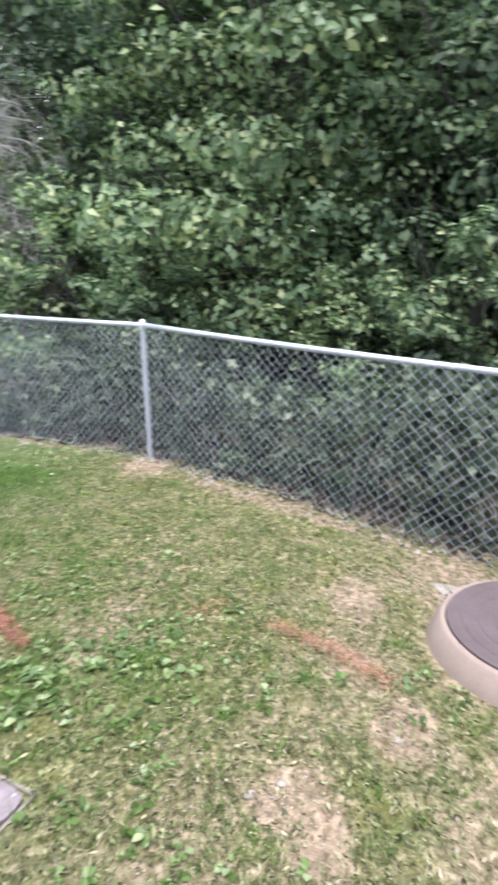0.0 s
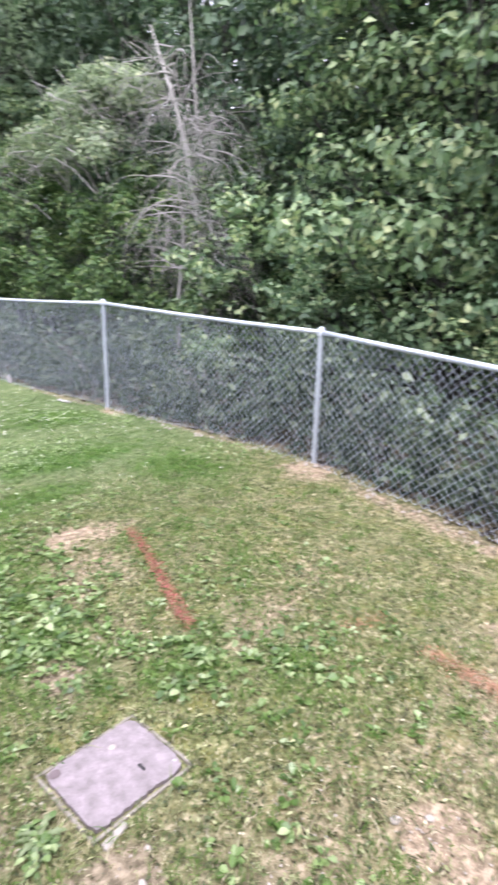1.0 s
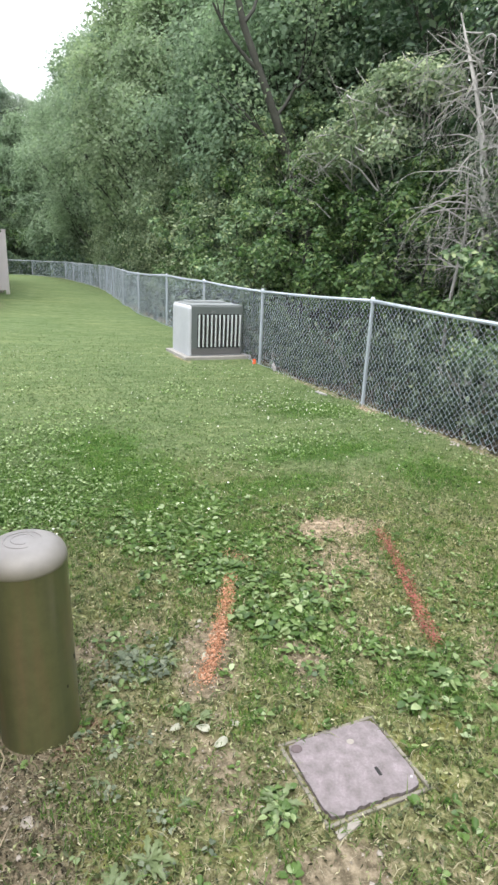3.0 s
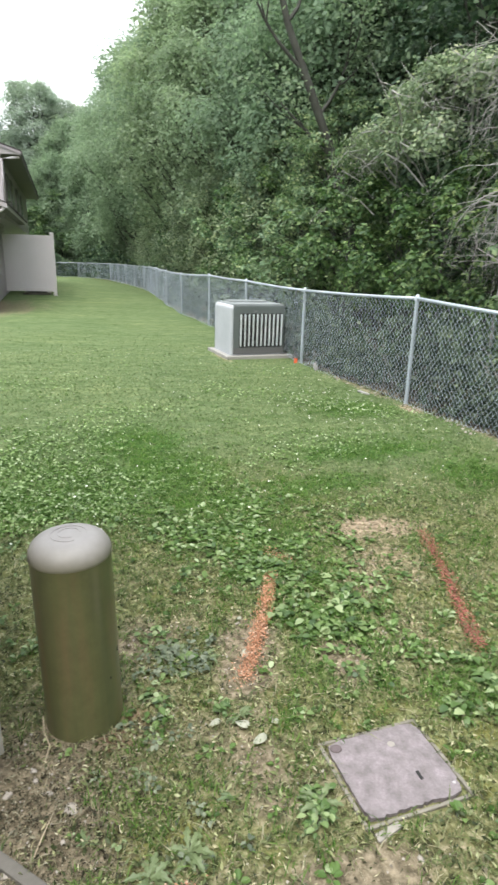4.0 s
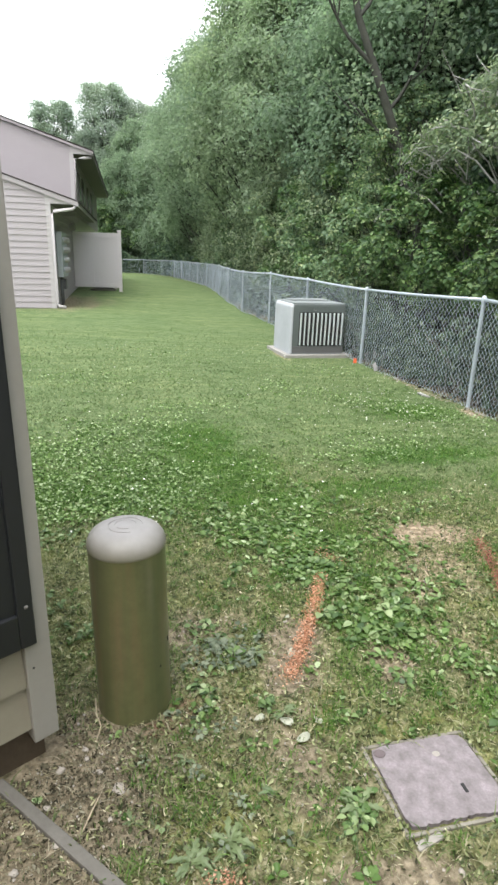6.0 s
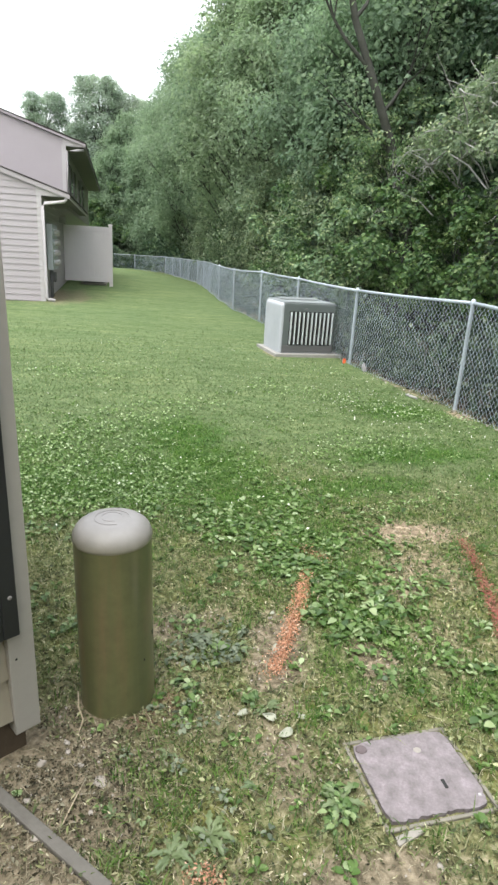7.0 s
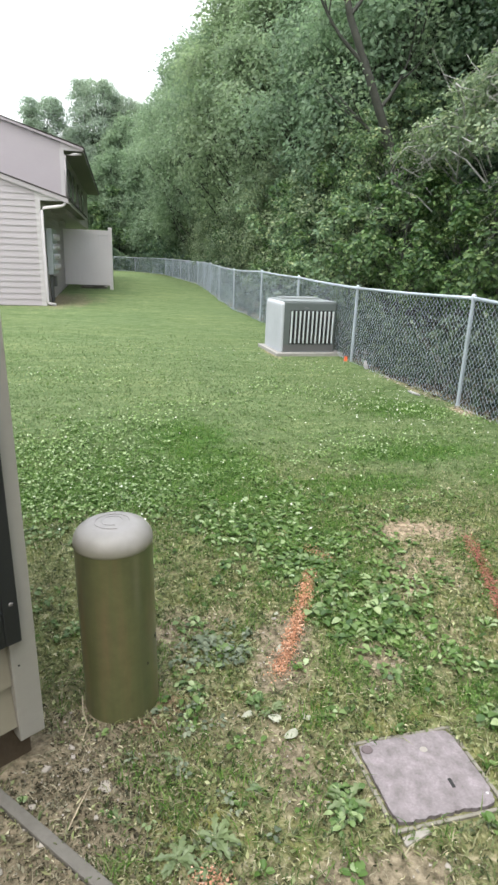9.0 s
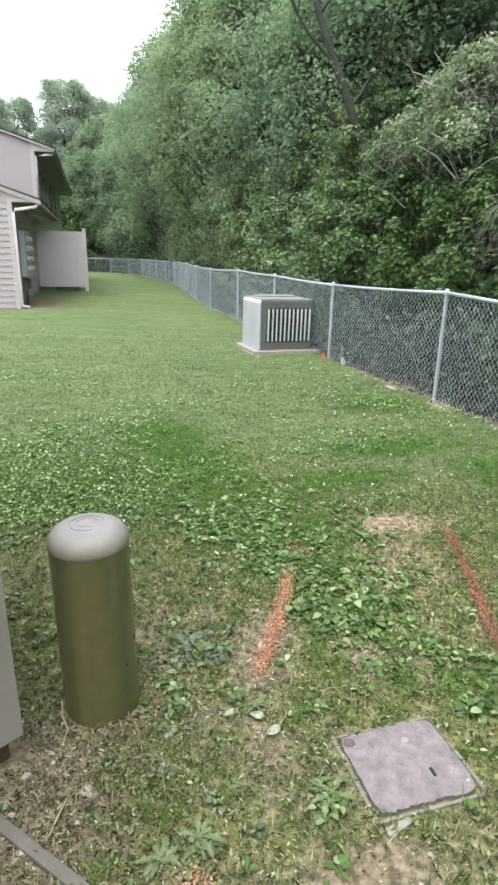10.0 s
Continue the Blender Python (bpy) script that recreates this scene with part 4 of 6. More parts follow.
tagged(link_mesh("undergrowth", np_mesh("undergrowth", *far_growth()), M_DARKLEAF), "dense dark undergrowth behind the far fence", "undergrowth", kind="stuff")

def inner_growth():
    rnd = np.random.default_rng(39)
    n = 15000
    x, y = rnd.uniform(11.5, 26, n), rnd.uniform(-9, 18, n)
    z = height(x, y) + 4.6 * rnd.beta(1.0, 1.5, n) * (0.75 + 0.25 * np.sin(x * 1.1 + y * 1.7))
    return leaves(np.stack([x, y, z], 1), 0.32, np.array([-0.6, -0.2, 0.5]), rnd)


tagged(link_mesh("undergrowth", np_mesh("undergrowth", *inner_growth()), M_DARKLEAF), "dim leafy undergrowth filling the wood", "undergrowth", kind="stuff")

# ---- transformer ----
def build_transformer():
    m = pose(3.355, 10.70, 0.035, 0, 0, 7)
    pad = part("concrete_pad", one_box((-0.09, -0.10, -0.3), (1.20, 1.10, 0.0), None, 0.012), M_PAD)
    pad.matrix_world = m
    tagged(pad, "light grey concrete pad set in the lawn", "pad")
    t = empty("transformer", m, "grey-green steel pad-mounted transformer with cooling fins", "transformer")
    bm = one_box((0, 0, 0.002), (1.06, 1.0, 0.90))
    bmesh.ops.bevel(bm, geom=[e for e in bm.edges if min(v.co.z for v in e.verts) > 0.5 or abs(e.verts[0].co.z - e.verts[1].co.z) > 0.5], offset=0.085, segments=6, affect="EDGES", profile=0.5)
    part("body", bm, M_BOX, t, smooth=False)
    part("lid", one_box((0.045, 0.03, 0.888), (1.045, 0.975, 0.908), None, 0.012), M_BOXTOP, t, "lid in darker grey than the body")
    part("lid_hinge", one_box((0.18, 0.55, 0.905), (0.92, 0.90, 0.935), None, 0.012), M_BOXTOP, t)
    part("base_skirt", one_box((0.03, 0.03, -0.02), (1.03, 0.97, 0.03)), M_PIPE, t)
    part("front_panel", one_box((0.050, -0.006, 0.025), (1.050, 0.055, 0.885), None, 0.022), M_BOXFRONT, t, "weathered front panel, darkened for its shaded side")
    part("sill_door", one_box((0.05, -0.016, 0.02), (1.03, 0.0, 0.14), None, 0.006), M_PIPE, t, "low dark door under the fins")
    # Black sheet stands in for the shade between the fins.
    part("radiator_panel", one_box((0.160, -0.012, 0.15), (1.005, 0.004, 0.745)), M_RUBBER, t, "black sheet painting in the shade between the fins")
    for i in range(11):
        x = 0.185 + i * 0.079
        fin = one_box((x - 0.0095, -0.062, 0.165), (x + 0.0095, -0.005, 0.735), None, 0.005)
        for v in fin.verts:
            if v.co.y < -0.03 and v.co.z < 0.3:
                v.co.y += 0.012
        part("cooling_fin", fin, M_FINLIT, t)
    part("edge_flange", one_box((0.023, -0.012, 0.02), (0.047, 0.004, 0.84), None, 0.004), M_BOX, t)
    bm = bmesh.new()
    for k in range(3):
        box(bm, (0.42, -0.006, 0.775 + 0.014 * k), (0.50, -0.003, 0.782 + 0.014 * k))
    part("label_bars", bm, M_WHITE, t, "small pale warning label of unreadable lines")
    return t


build_transformer()

# ---- bollard ----
def build_bollard():
    m = pose(1.032, 2.337, gz(1.025, 2.335), 0, -1.2, 0)
    b = empty("bollard", m, "olive plastic-sleeved bollard with pale domed cap", "bollard")
    R = 0.1385
    part("sleeve", lathe(bmesh.new(), [(R + 0.002, -0.05), (R + 0.002, 0.02), (R, 0.03), (R - 0.001, 0.685)], 48), M_BOLL, b, smooth=True)
    prof = [(R - 0.002, 0.680), (R + 0.001, 0.686), (R + 0.0015, 0.692)]
    for k in range(1, 10):
        a = math.pi / 2 * k / 9
        prof.append((0.045 + (R + 0.0015 - 0.045) * max(0.0, math.cos(a)) ** 0.72, 0.692 + 0.066 * math.sin(a)))
    prof += [(0.03, 0.762), (0.0, 0.763)]
    cap = part("domed_cap", lathe(bmesh.new(), prof, 48), M_BOLLTOP, b, "bleached cap with its lit crown painted paler", smooth=True)
    for r, z in ((0.036, 0.7612), (0.060, 0.7586), (0.078, 0.7532)):
        bm = bmesh.new()
        tube(bm, [(r * math.cos(t * 0.22), r * math.sin(t * 0.22), z) for t in range(24)], 0.0010, 5)
        part("swirl_ridge", bm, M_BOLLTOP, cap)
    for z, a, w in ((0.3, -0.25, 0.009), (0.22, -0.7, 0.005)):
        part("scuff", one_box((-w / 2, -0.001, -w), (w / 2, 0.0015, w), pose(R * math.cos(a), R * math.sin(a), z, 0, 0, math.degrees(a) + 90)), M_RUBBER, b, "dark scuff mark")
    return b


build_bollard()

# ---- ground box with its cover ----
def build_handhole():
    # corners: (1.865, 2.01) (2.24, 2.05) (2.26, 1.70) (1.90, 1.665)
    m = pose(2.066, 1.857, gz(2.066, 1.857) + 0.004, 0, 0, 5.5)
    h = empty("utility_box", m, "square pinkish-grey utility box cover flush in the grass", "utility cover")
    h.matrix_world = m @ Matrix.Diagonal((1.03, 0.88, 1, 1))
    a = 0.186
    for k in range(4):
        part("rim_bar", one_box((-a - 0.014, -a - 0.014, -0.2), (a - 0.002, -a, 0.004), pose(0, 0, 0, 0, 0, 90 * k), 0.004), M_RIM, h)
    bm = bmesh.new()
    n = 34
    vs = []
    rnd = random.Random(4)
    a2 = a - 0.006
    for k in range(4):
        for s in range(n):
            t = -1 + 2 * s / n
            chip = rnd.uniform(0, 0.003) + (rnd.uniform(0.001, 0.009) if k == 0 and 6 <= s <= 24 else 0) + (rnd.uniform(0.002, 0.009) if k == 1 and s < 7 else 0)
            x, y = [(t, -1), (1, t), (-t, 1), (-1, -t)][k]
            round_off = 1 - 0.06 * max(0.0, abs(x) + abs(y) - 1.72) / 0.28
            q = Vector((x * a2, y * a2, 0)) * round_off
            q -= Vector([(0, -1, 0), (1, 0, 0), (0, 1, 0), (-1, 0, 0)][k]) * chip
            vs.append(bm.verts.new((q.x, q.y, 0.010)))
    top = bm.faces.new(vs)
    ex = bmesh.ops.extrude_face_region(bm, geom=[top])
    bmesh.ops.translate(bm, vec=(0, 0, -0.03), verts=[g for g in ex["geom"] if isinstance(g, bmesh.types.BMVert)])
    bmesh.ops.recalc_face_normals(bm, faces=bm.faces)
    lid = part("cover", bm, M_COVER, h, "chipped stippled cover")
    part("bolt_recess", lathe(bmesh.new(), [(0.0, 0.0112), (0.016, 0.0112), (0.019, 0.013), (0.021, 0.0105)], 16, Matrix.Translation((-0.15, 0.145, 0))), M_LID, lid)
    part("pull_slot", one_box((-0.006, -0.02, 0.0095), (0.006, 0.02, 0.0122), pose(0.064, -0.066, 0, 0, 0, -2), 0.002), M_RUBBER, lid)
    part("bolt", lathe(bmesh.new(), [(0.0, 0.0145), (0.005, 0.0135), (0.006, 0.0105)], 10, Matrix.Translation((0.155, -0.135, 0))), M_WHITE, lid)
    part("logo_disc", lathe(bmesh.new(), [(0.0, 0.0118), (0.012, 0.0118), (0.014, 0.0102)], 16, Matrix.Translation((0.045, 0.1, 0))), M_CONC, lid)
    return h


build_handhole()

# ---- manhole ----
def build_manhole():
    x, y = 4.0, 0.40
    g = gz(x, y)
    m = pose(x, y, g)
    h = empty("manhole", m, "round brown iron manhole lid on a raised concrete ring", "manhole")
    part("apron", one_box((-0.53, -0.53, -0.2), (0.53, 0.53, 0.008), pose(0, 0, 0, 0, 0, 10.7), 0.012), M_CONC, h, "pale square concrete apron")
    part("collar", lathe(bmesh.new(), [(0.505, -0.02), (0.50, 0.03), (0.48, 0.085), (0.45, 0.145), (0.438, 0.157), (0.424, 0.155), (0.424, 0.05)], 48), M_COLLAR, h, "raised tan concrete ring", smooth=True)
    lid = part("lid", lathe(bmesh.new(), [(0.0, 0.165), (0.39, 0.165), (0.418, 0.162), (0.422, 0.10)], 48), M_LID, h)
    for k in range(5):
        r = 0.07 * (k + 1)
        bm = bmesh.new()
        lathe(bm, [(r - 0.006, 0.164), (r - 0.004, 0.1675), (r + 0.004, 0.1675), (r + 0.006, 0.164)], 40)
        part("lid_ring", bm, M_LID, lid)
    return h


build_manhole()


# ---- paint marks sprayed on the grass ----
def paint_mark(stroke, width, count, material, label, seed):
    rnd = np.random.default_rng(seed)
    P = np.array(stroke)
    seg = np.linalg.norm(np.diff(P, axis=0), axis=1)
    cum = np.r_[0, np.cumsum(seg)]
    s = rnd.uniform(0, cum[-1], count)
    x, y = np.interp(s, cum, P[:, 0]), np.interp(s, cum, P[:, 1])
    x, y = x + rnd.normal(0, width, count), y + rnd.normal(0, width, count)
    pos = np.stack([x, y, height(x, y) + rnd.uniform(0.004, 0.034, count)], 1)
    v, f = leaves(pos, rnd.choice([0.004, 0.007, 0.011], count), np.array([0, 0, 1.0]), rnd, 0.6)
    e = empty("paint_mark", pose(0, 0, 0), label, "paint mark", "utility paint marks")
    tagged(link_mesh("paint_film", np_mesh("paint_film", v, f), material, e), kind="stuff")
    return e


paint_mark([(3.11, 3.50), (3.0, 3.1), (2.86, 2.69), (2.75, 2.36)], 0.023, 4400, M_RED, "red utility paint line sprayed across the grass", 41)
paint_mark([(1.985, 3.15), (1.89, 2.88), (1.78, 2.63), (1.66, 2.38)], 0.020, 5200, M_ORANGE, "orange utility paint line sprayed on the grass", 42)
paint_mark([(1.93, 3.63), (1.9, 3.5)], 0.03, 90, M_ORANGE, "faint orange paint fleck in the weeds", 43)
paint_mark([(2.03, 3.42), (2.14, 3.27)], 0.03, 330, M_ORANGE, "faint orange paint fleck in the weeds", 44)
paint_mark([(3.34, 1.93), (3.57, 1.79)], 0.04, 420, M_ORANGE, "faint orange paint stroke on the grass", 45)
paint_mark([(3.50, 1.52), (3.50, 1.32), (3.48, 1.14), (3.39, 0.90)], 0.032, 3000, M_ORANGE, "orange utility paint line over worn grass", 46)
paint_mark([(1.28, 1.585), (1.35, 1.57)], 0.024, 300, M_ORANGE, "orange paint fleck on worn ground", 47)


# ---- grass, weeds, straw, flowers ----
def in_lawn(x, y):
    u = (x - 0.80) * -0.586 + (y - 2.12) * 0.81
    w = (x - 0.80) * 0.81 + (y - 2.12) * 0.586
    ok = (x < np.interp(y, F_Y, F_X) - 0.03) & ~((u > -0.02) & (w < 0.0))
    ok &= ~((np.abs(x - 2.066 + 0.1 * (y - 1.857)) < 0.192) & (np.abs(y - 1.857 - 0.1 * (x - 2.066)) < 0.166))
    ok &= np.hypot(x - 1.02, y - 2.335) > 0.14
    ok &= np.hypot(x - 4.0, y - 0.40) > 0.54
    ok &= ~((x > 3.30) & (x < 4.5) & (y > 10.6) & (y < 11.9))
    return ok


def keep_near(x, y):
    mottle = 0.5 + 0.25 * np.sin(11 * x + 3 * np.sin(7.7 * y)) + 0.25 * np.sin(13 * y + 3 * np.sin(9.1 * x))
    thin = 1 - 0.6 * (1 - mottle) * smooth01((5.5 - y) / 2)
    return in_lawn(x, y) * np.clip(1.05 - 1.25 * bare(x, y), 0.04, 1) * thin * (1 - 0.35 * rank_growth(x, y))


def stuff(name, vf, material, label, category):
    return tagged(link_mesh(name, np_mesh(name, *vf), material), label, category, kind="stuff")


stuff("grass", blades(150000, (0.3, 5.2, 0.0, 5.2), 0.014, 0.05, 0.004, lambda x, y: keep_near(x, y) * (0.7 + 0.3 * smooth01((y - 2.2) / 1.5)) * smooth01((5.2 - y) / 1.8), 1.3), M_GRASS, "short patchy mown grass blades", "grass")


def lawn_blades(n):
    """Blades from y = 3.4 to 34, ever wider and thinner spread with distance."""
    y = 3.4 * (17 / 3.4) ** rng.random(n)
    hi = np.interp(y, F_Y, F_X)
    lo = np.maximum(0.9 - 0.52 * y, -10)
    x = lo + (hi - lo) * rng.random(n)
    ok = rng.random(n) < keep_near(x, y) * smooth01((y - 3.3) / 1.6) * smooth01((17 - y) / 10)
    x, y = x[ok], y[ok]
    n = len(x)
    h = rng.uniform(0.012, 0.036, n)
    az = rng.uniform(0, 2 * np.pi, n)
    ln = rng.uniform(0.4, 1.9, n)
    wide = rng.uniform(0.6, 1.2, n) * (0.0025 + 0.00042 * y)
    d = np.stack([np.cos(az), np.sin(az), np.zeros(n)], 1)
    s = np.stack([-np.sin(az), np.cos(az), np.zeros(n)], 1) * wide[:, None]
    base = np.stack([x, y, height(x, y) - 0.004], 1)
    up = np.array([0, 0, 1.0])
    mid = base + d * (h * ln * 0.35)[:, None] + up * (h * 0.6)[:, None]
    tip = base + d * (h * ln)[:, None] + up * (h * (1.0 - 0.42 * ln.clip(0, 1)))[:, None]
    v = np.stack([base - s, base + s, mid + s * 0.8, mid - s * 0.8, tip], 1).reshape(-1, 3)
    k = np.arange(n)[:, None] * 5
    return v, np.concatenate([k + [0, 1, 2], k + [0, 2, 3], k + [3, 2, 4]])


stuff("grass", lawn_blades(115000), M_LAWN, "short mown lawn grass blades", "grass")
stuff("straw", blades(6500, (0.4, 5.0, 0.2, 4.4), 0.010, 0.03, 0.003, lambda x, y: in_lawn(x, y) * (0.3 + 0.7 * (bare(x, y) > 0.25)), 2.4), M_STRAW, "dry straw and clippings on worn lawn", "straw")


def debris_mesh():
    rnd = np.random.default_rng(81)
    n = 46000
    x, y = rnd.uniform(0.35, 5.0, n), 0.1 + 4.6 * rnd.beta(1.2, 1.6, n)
    ok = in_lawn(x, y) & (bare(x, y) < rnd.uniform(0.3, 1.3, n))
    x, y = x[ok], y[ok]
    return leaves(np.stack([x, y, height(x, y) + rnd.uniform(0.003, 0.016, len(x))], 1), rnd.choice([0.010, 0.016, 0.026], len(x)), np.array([0, 0, 0.9]), rnd, 0.27, 0.4, 0.8)


M_DEBRIS = leafy("turf_flecks", [(0.0, (0.018, 0.018, 0.010)), (0.25, (0.075, 0.078, 0.036)), (0.45, (0.20, 0.205, 0.095)), (0.7, (0.36, 0.335, 0.21)), (1.0, (0.66, 0.61, 0.48))], 0.7, 0.2, 2.5)


def seedling_mesh():
    """Small tilted leaves of clover, moss and seedlings, matted close to the soil."""
    rnd = np.random.default_rng(87)
    n = 70000
    x, y = 0.5 + 4.2 * rnd.beta(1.2, 1.8, n), 0.5 + 3.6 * rnd.random(n)
    clump = np.sin(17 * x + 3 * np.sin(13 * y)) + np.sin(19 * y + 3 * np.sin(15 * x))
    ok = in_lawn(x, y) & ((clump > 0.1) | (rnd.random(n) < 0.3)) & (bare(x, y) < rnd.uniform(0.4, 0.95, n))
    x, y = x[ok], y[ok]
    return leaves(np.stack([x, y, height(x, y) + rnd.uniform(0.004, 0.022, len(x))], 1), rnd.choice([0.012, 0.018, 0.027], len(x)), np.array([0, 0, 0.7]), rnd, 0.42, 0.35, 0.8)


M_SEEDLING = leafy("seedling_leaf", [(0.0, (0.028, 0.04, 0.016)), (0.35, (0.10, 0.13, 0.05)), (0.7, (0.215, 0.25, 0.115)), (1.0, (0.44, 0.46, 0.29))], 0.55, 0.25, 4.0)
stuff("seedlings", seedling_mesh(), M_SEEDLING, "matted clover seedlings and moss on worn turf", "weeds")
stuff("turf_debris", debris_mesh(), M_DEBRIS, "clippings, tiny leaves and moss flecks on the turf", "debris")

# broad weeds: places, spread, count
WEEDS = [
    (2.22, 2.70, 0.17, 170, 0.054), (2.05, 3.18, 0.22, 230, 0.054),
    (1.49, 2.60, 0.12, 20, 0.045), (2.45, 2.45, 0.22, 130, 0.048), (2.62, 2.15, 0.18, 60, 0.046), (2.0, 3.7, 0.45, 620, 0.058), (1.1, 4.5, 0.5, 900, 0.042),
    (0.3, 4.7, 0.6, 1100, 0.042), (1.6, 4.5, 0.5, 500, 0.04), (2.9, 4.2, 0.6, 160, 0.034), (3.4, 2.6, 0.5, 160, 0.045), (3.0, 1.7, 0.45, 160, 0.05),
    (2.45, 1.45, 0.25, 70, 0.05), (2.3, 0.95, 0.3, 80, 0.05), (2.55, 3.05, 0.25, 80, 0.05), (3.9, 3.4, 0.7, 200, 0.04), (4.2, 5.6, 0.6, 160, 0.034),
    (4.0, 7.2, 0.6, 200, 0.038), (2.4, 6.0, 1.3, 300, 0.034), (0.5, 5.4, 0.8, 700, 0.04), (0.62, 3.05, 0.22, 60, 0.04), (0.95, 2.75, 0.15, 40, 0.04), (1.27, 2.2, 0.1, 26, 0.045),
    (1.45, 2.05, 0.06, 14, 0.05), (3.3, 3.2, 0.3, 70, 0.05), (2.75, 1.9, 0.14, 40, 0.055), (3.6, 0.6, 0.3, 50, 0.05), (1.9, 2.2, 0.12, 20, 0.05),
    (1.3, 1.9, 0.35, 60, 0.034), (1.6, 1.5, 0.4, 70, 0.034), (2.3, 2.3, 0.4, 70, 0.04), (1.0, 2.6, 0.3, 50, 0.038), (3.0, 2.8, 0.5, 110, 0.044), (1.75, 2.9, 0.3, 60, 0.042)]


def weed_mesh():
    rnd = np.random.default_rng(51)
    V, F, o = [], [], 0
    for x, y, r, n, size in WEEDS:
        k = max(3, int(n * (0.62 if y > 3.5 else 0.26)))
        cx, cy = x + rnd.normal(0, r * 0.75, k), y + rnd.normal(0, r * 0.75, k)
        patchy = np.sin(cx * 7.3 + 2.2 * np.sin(cy * 4.1)) + np.sin(cy * 8.1 + 2.0 * np.sin(cx * 5.3))
        ok = in_lawn(cx, cy) & ((patchy > -0.25) | (r < 0.3) | (rnd.random(len(cx)) < 0.2))
        cx, cy = cx[ok], cy[ok]
        for a, b in zip(cx, cy):
            m = rnd.integers(4, 9)
            az = rnd.uniform(0, 2 * np.pi, m)
            L = size * 0.62 * rnd.uniform(0.45, 1.35, m)
            up = rnd.uniform(0.05, 0.8, m)
            d = np.stack([np.cos(az), np.sin(az), up], 1)
            s = np.stack([-np.sin(az), np.cos(az), 0 * az], 1)
            base = np.array([a, b, gz(a, b) + 0.006])
            st = base + d * (L * 0.25)[:, None]
            w = (L * rnd.uniform(0.26, 0.42, m))[:, None]
            q = [st, st + d * (L * 0.35)[:, None] + s * w + [0, 0, 0.006], st + d * (L * 0.75)[:, None] + s * w * 0.8, st + d * L[:, None] * [1, 1, 0.6],
                 st + d * (L * 0.75)[:, None] - s * w * 0.8, st + d * (L * 0.35)[:, None] - s * w + [0, 0, 0.006]]
            V.append(np.stack(q, 1).reshape(-1, 3))
            kk = np.arange(m)[:, None] * 6 + o
            F.append(np.concatenate([kk + [0, 1, 2], kk + [0, 2, 3], kk + [0, 3, 4], kk + [0, 4, 5]]))
            o += 6 * m
    return np.concatenate(V), np.concatenate(F)


def tuft_mesh():
    """Small tufts of darker, longer blades."""
    rnd = np.random.default_rng(93)
    cx, cy = rnd.uniform(0.85, 4.8, 900), 0.3 + 4.2 * rnd.beta(1.2, 1.3, 900)
    for x, y, r, n, size in WEEDS:
        if r >= 0.3:
            k = int(n * 0.4 * 0.5 / r) if r < 1 else n // 5
            cx, cy = np.r_[cx, x + rnd.normal(0, r * 0.8, k)], np.r_[cy, y + rnd.normal(0, r * 0.8, k)]
    for x, y, a, b, turn in RANK:
        k = int(950 * a * b)
        p, q = rnd.normal(0, 0.6 * a, k), rnd.normal(0, 0.6 * b, k)
        cx, cy = np.r_[cx, x + p * math.cos(turn) - q * math.sin(turn)], np.r_[cy, y + p * math.sin(turn) + q * math.cos(turn)]
    keep = in_lawn(cx, cy) & (bare(cx, cy) < rnd.uniform(0.15, 0.7, len(cx)))
    src = np.repeat(np.nonzero(keep)[0], 15)
    n = len(src)
    x, y = cx[src] + rnd.normal(0, 0.028, n), cy[src] + rnd.normal(0, 0.028, n)
    ok = in_lawn(x, y)
    x, y = x[ok], y[ok]
    n = len(x)
    h, az, ln = rnd.uniform(0.02, 0.055, n), rnd.uniform(0, 2 * np.pi, n), rnd.uniform(0.3, 1.4, n)
    d = np.stack([np.cos(az), np.sin(az), np.zeros(n)], 1)
    sd = np.stack([-np.sin(az), np.cos(az), np.zeros(n)], 1) * 0.0019
    base = np.stack([x, y, height(x, y) - 0.004], 1)
    mid = base + d * (h * ln * 0.35)[:, None] + np.array([0, 0, 1.0]) * (h * 0.6)[:, None]
    tip = base + d * (h * ln)[:, None] + np.array([0, 0, 1.0]) * (h * (1 - 0.42 * ln.clip(0, 1)))[:, None]
    v = np.stack([base - sd, base + sd, mid + sd * 0.8, mid - sd * 0.8, tip], 1).reshape(-1, 3)
    k = np.arange(n)[:, None] * 5
    return v, np.concatenate([k + [0, 1, 2], k + [0, 2, 3], k + [3, 2, 4]])


M_TUFT = leafy("tuft_blade", [(0.0, (0.038, 0.097, 0.012)), (0.5, (0.094, 0.19, 0.030)), (1.0, (0.19, 0.30, 0.07))], 0.6, 0.35, 3.0, 0.25)
stuff("grass_tufts", tuft_mesh(), M_TUFT, "small dark green tufts of coarse grass", "grass")

M_ROSETTE = leafy("grey_weed_leaf", [(0.0, (0.10, 0.14, 0.065)), (0.5, (0.165, 0.215, 0.105)), (1.0, (0.28, 0.325, 0.19))], 0.5, 0.25, 14.0)


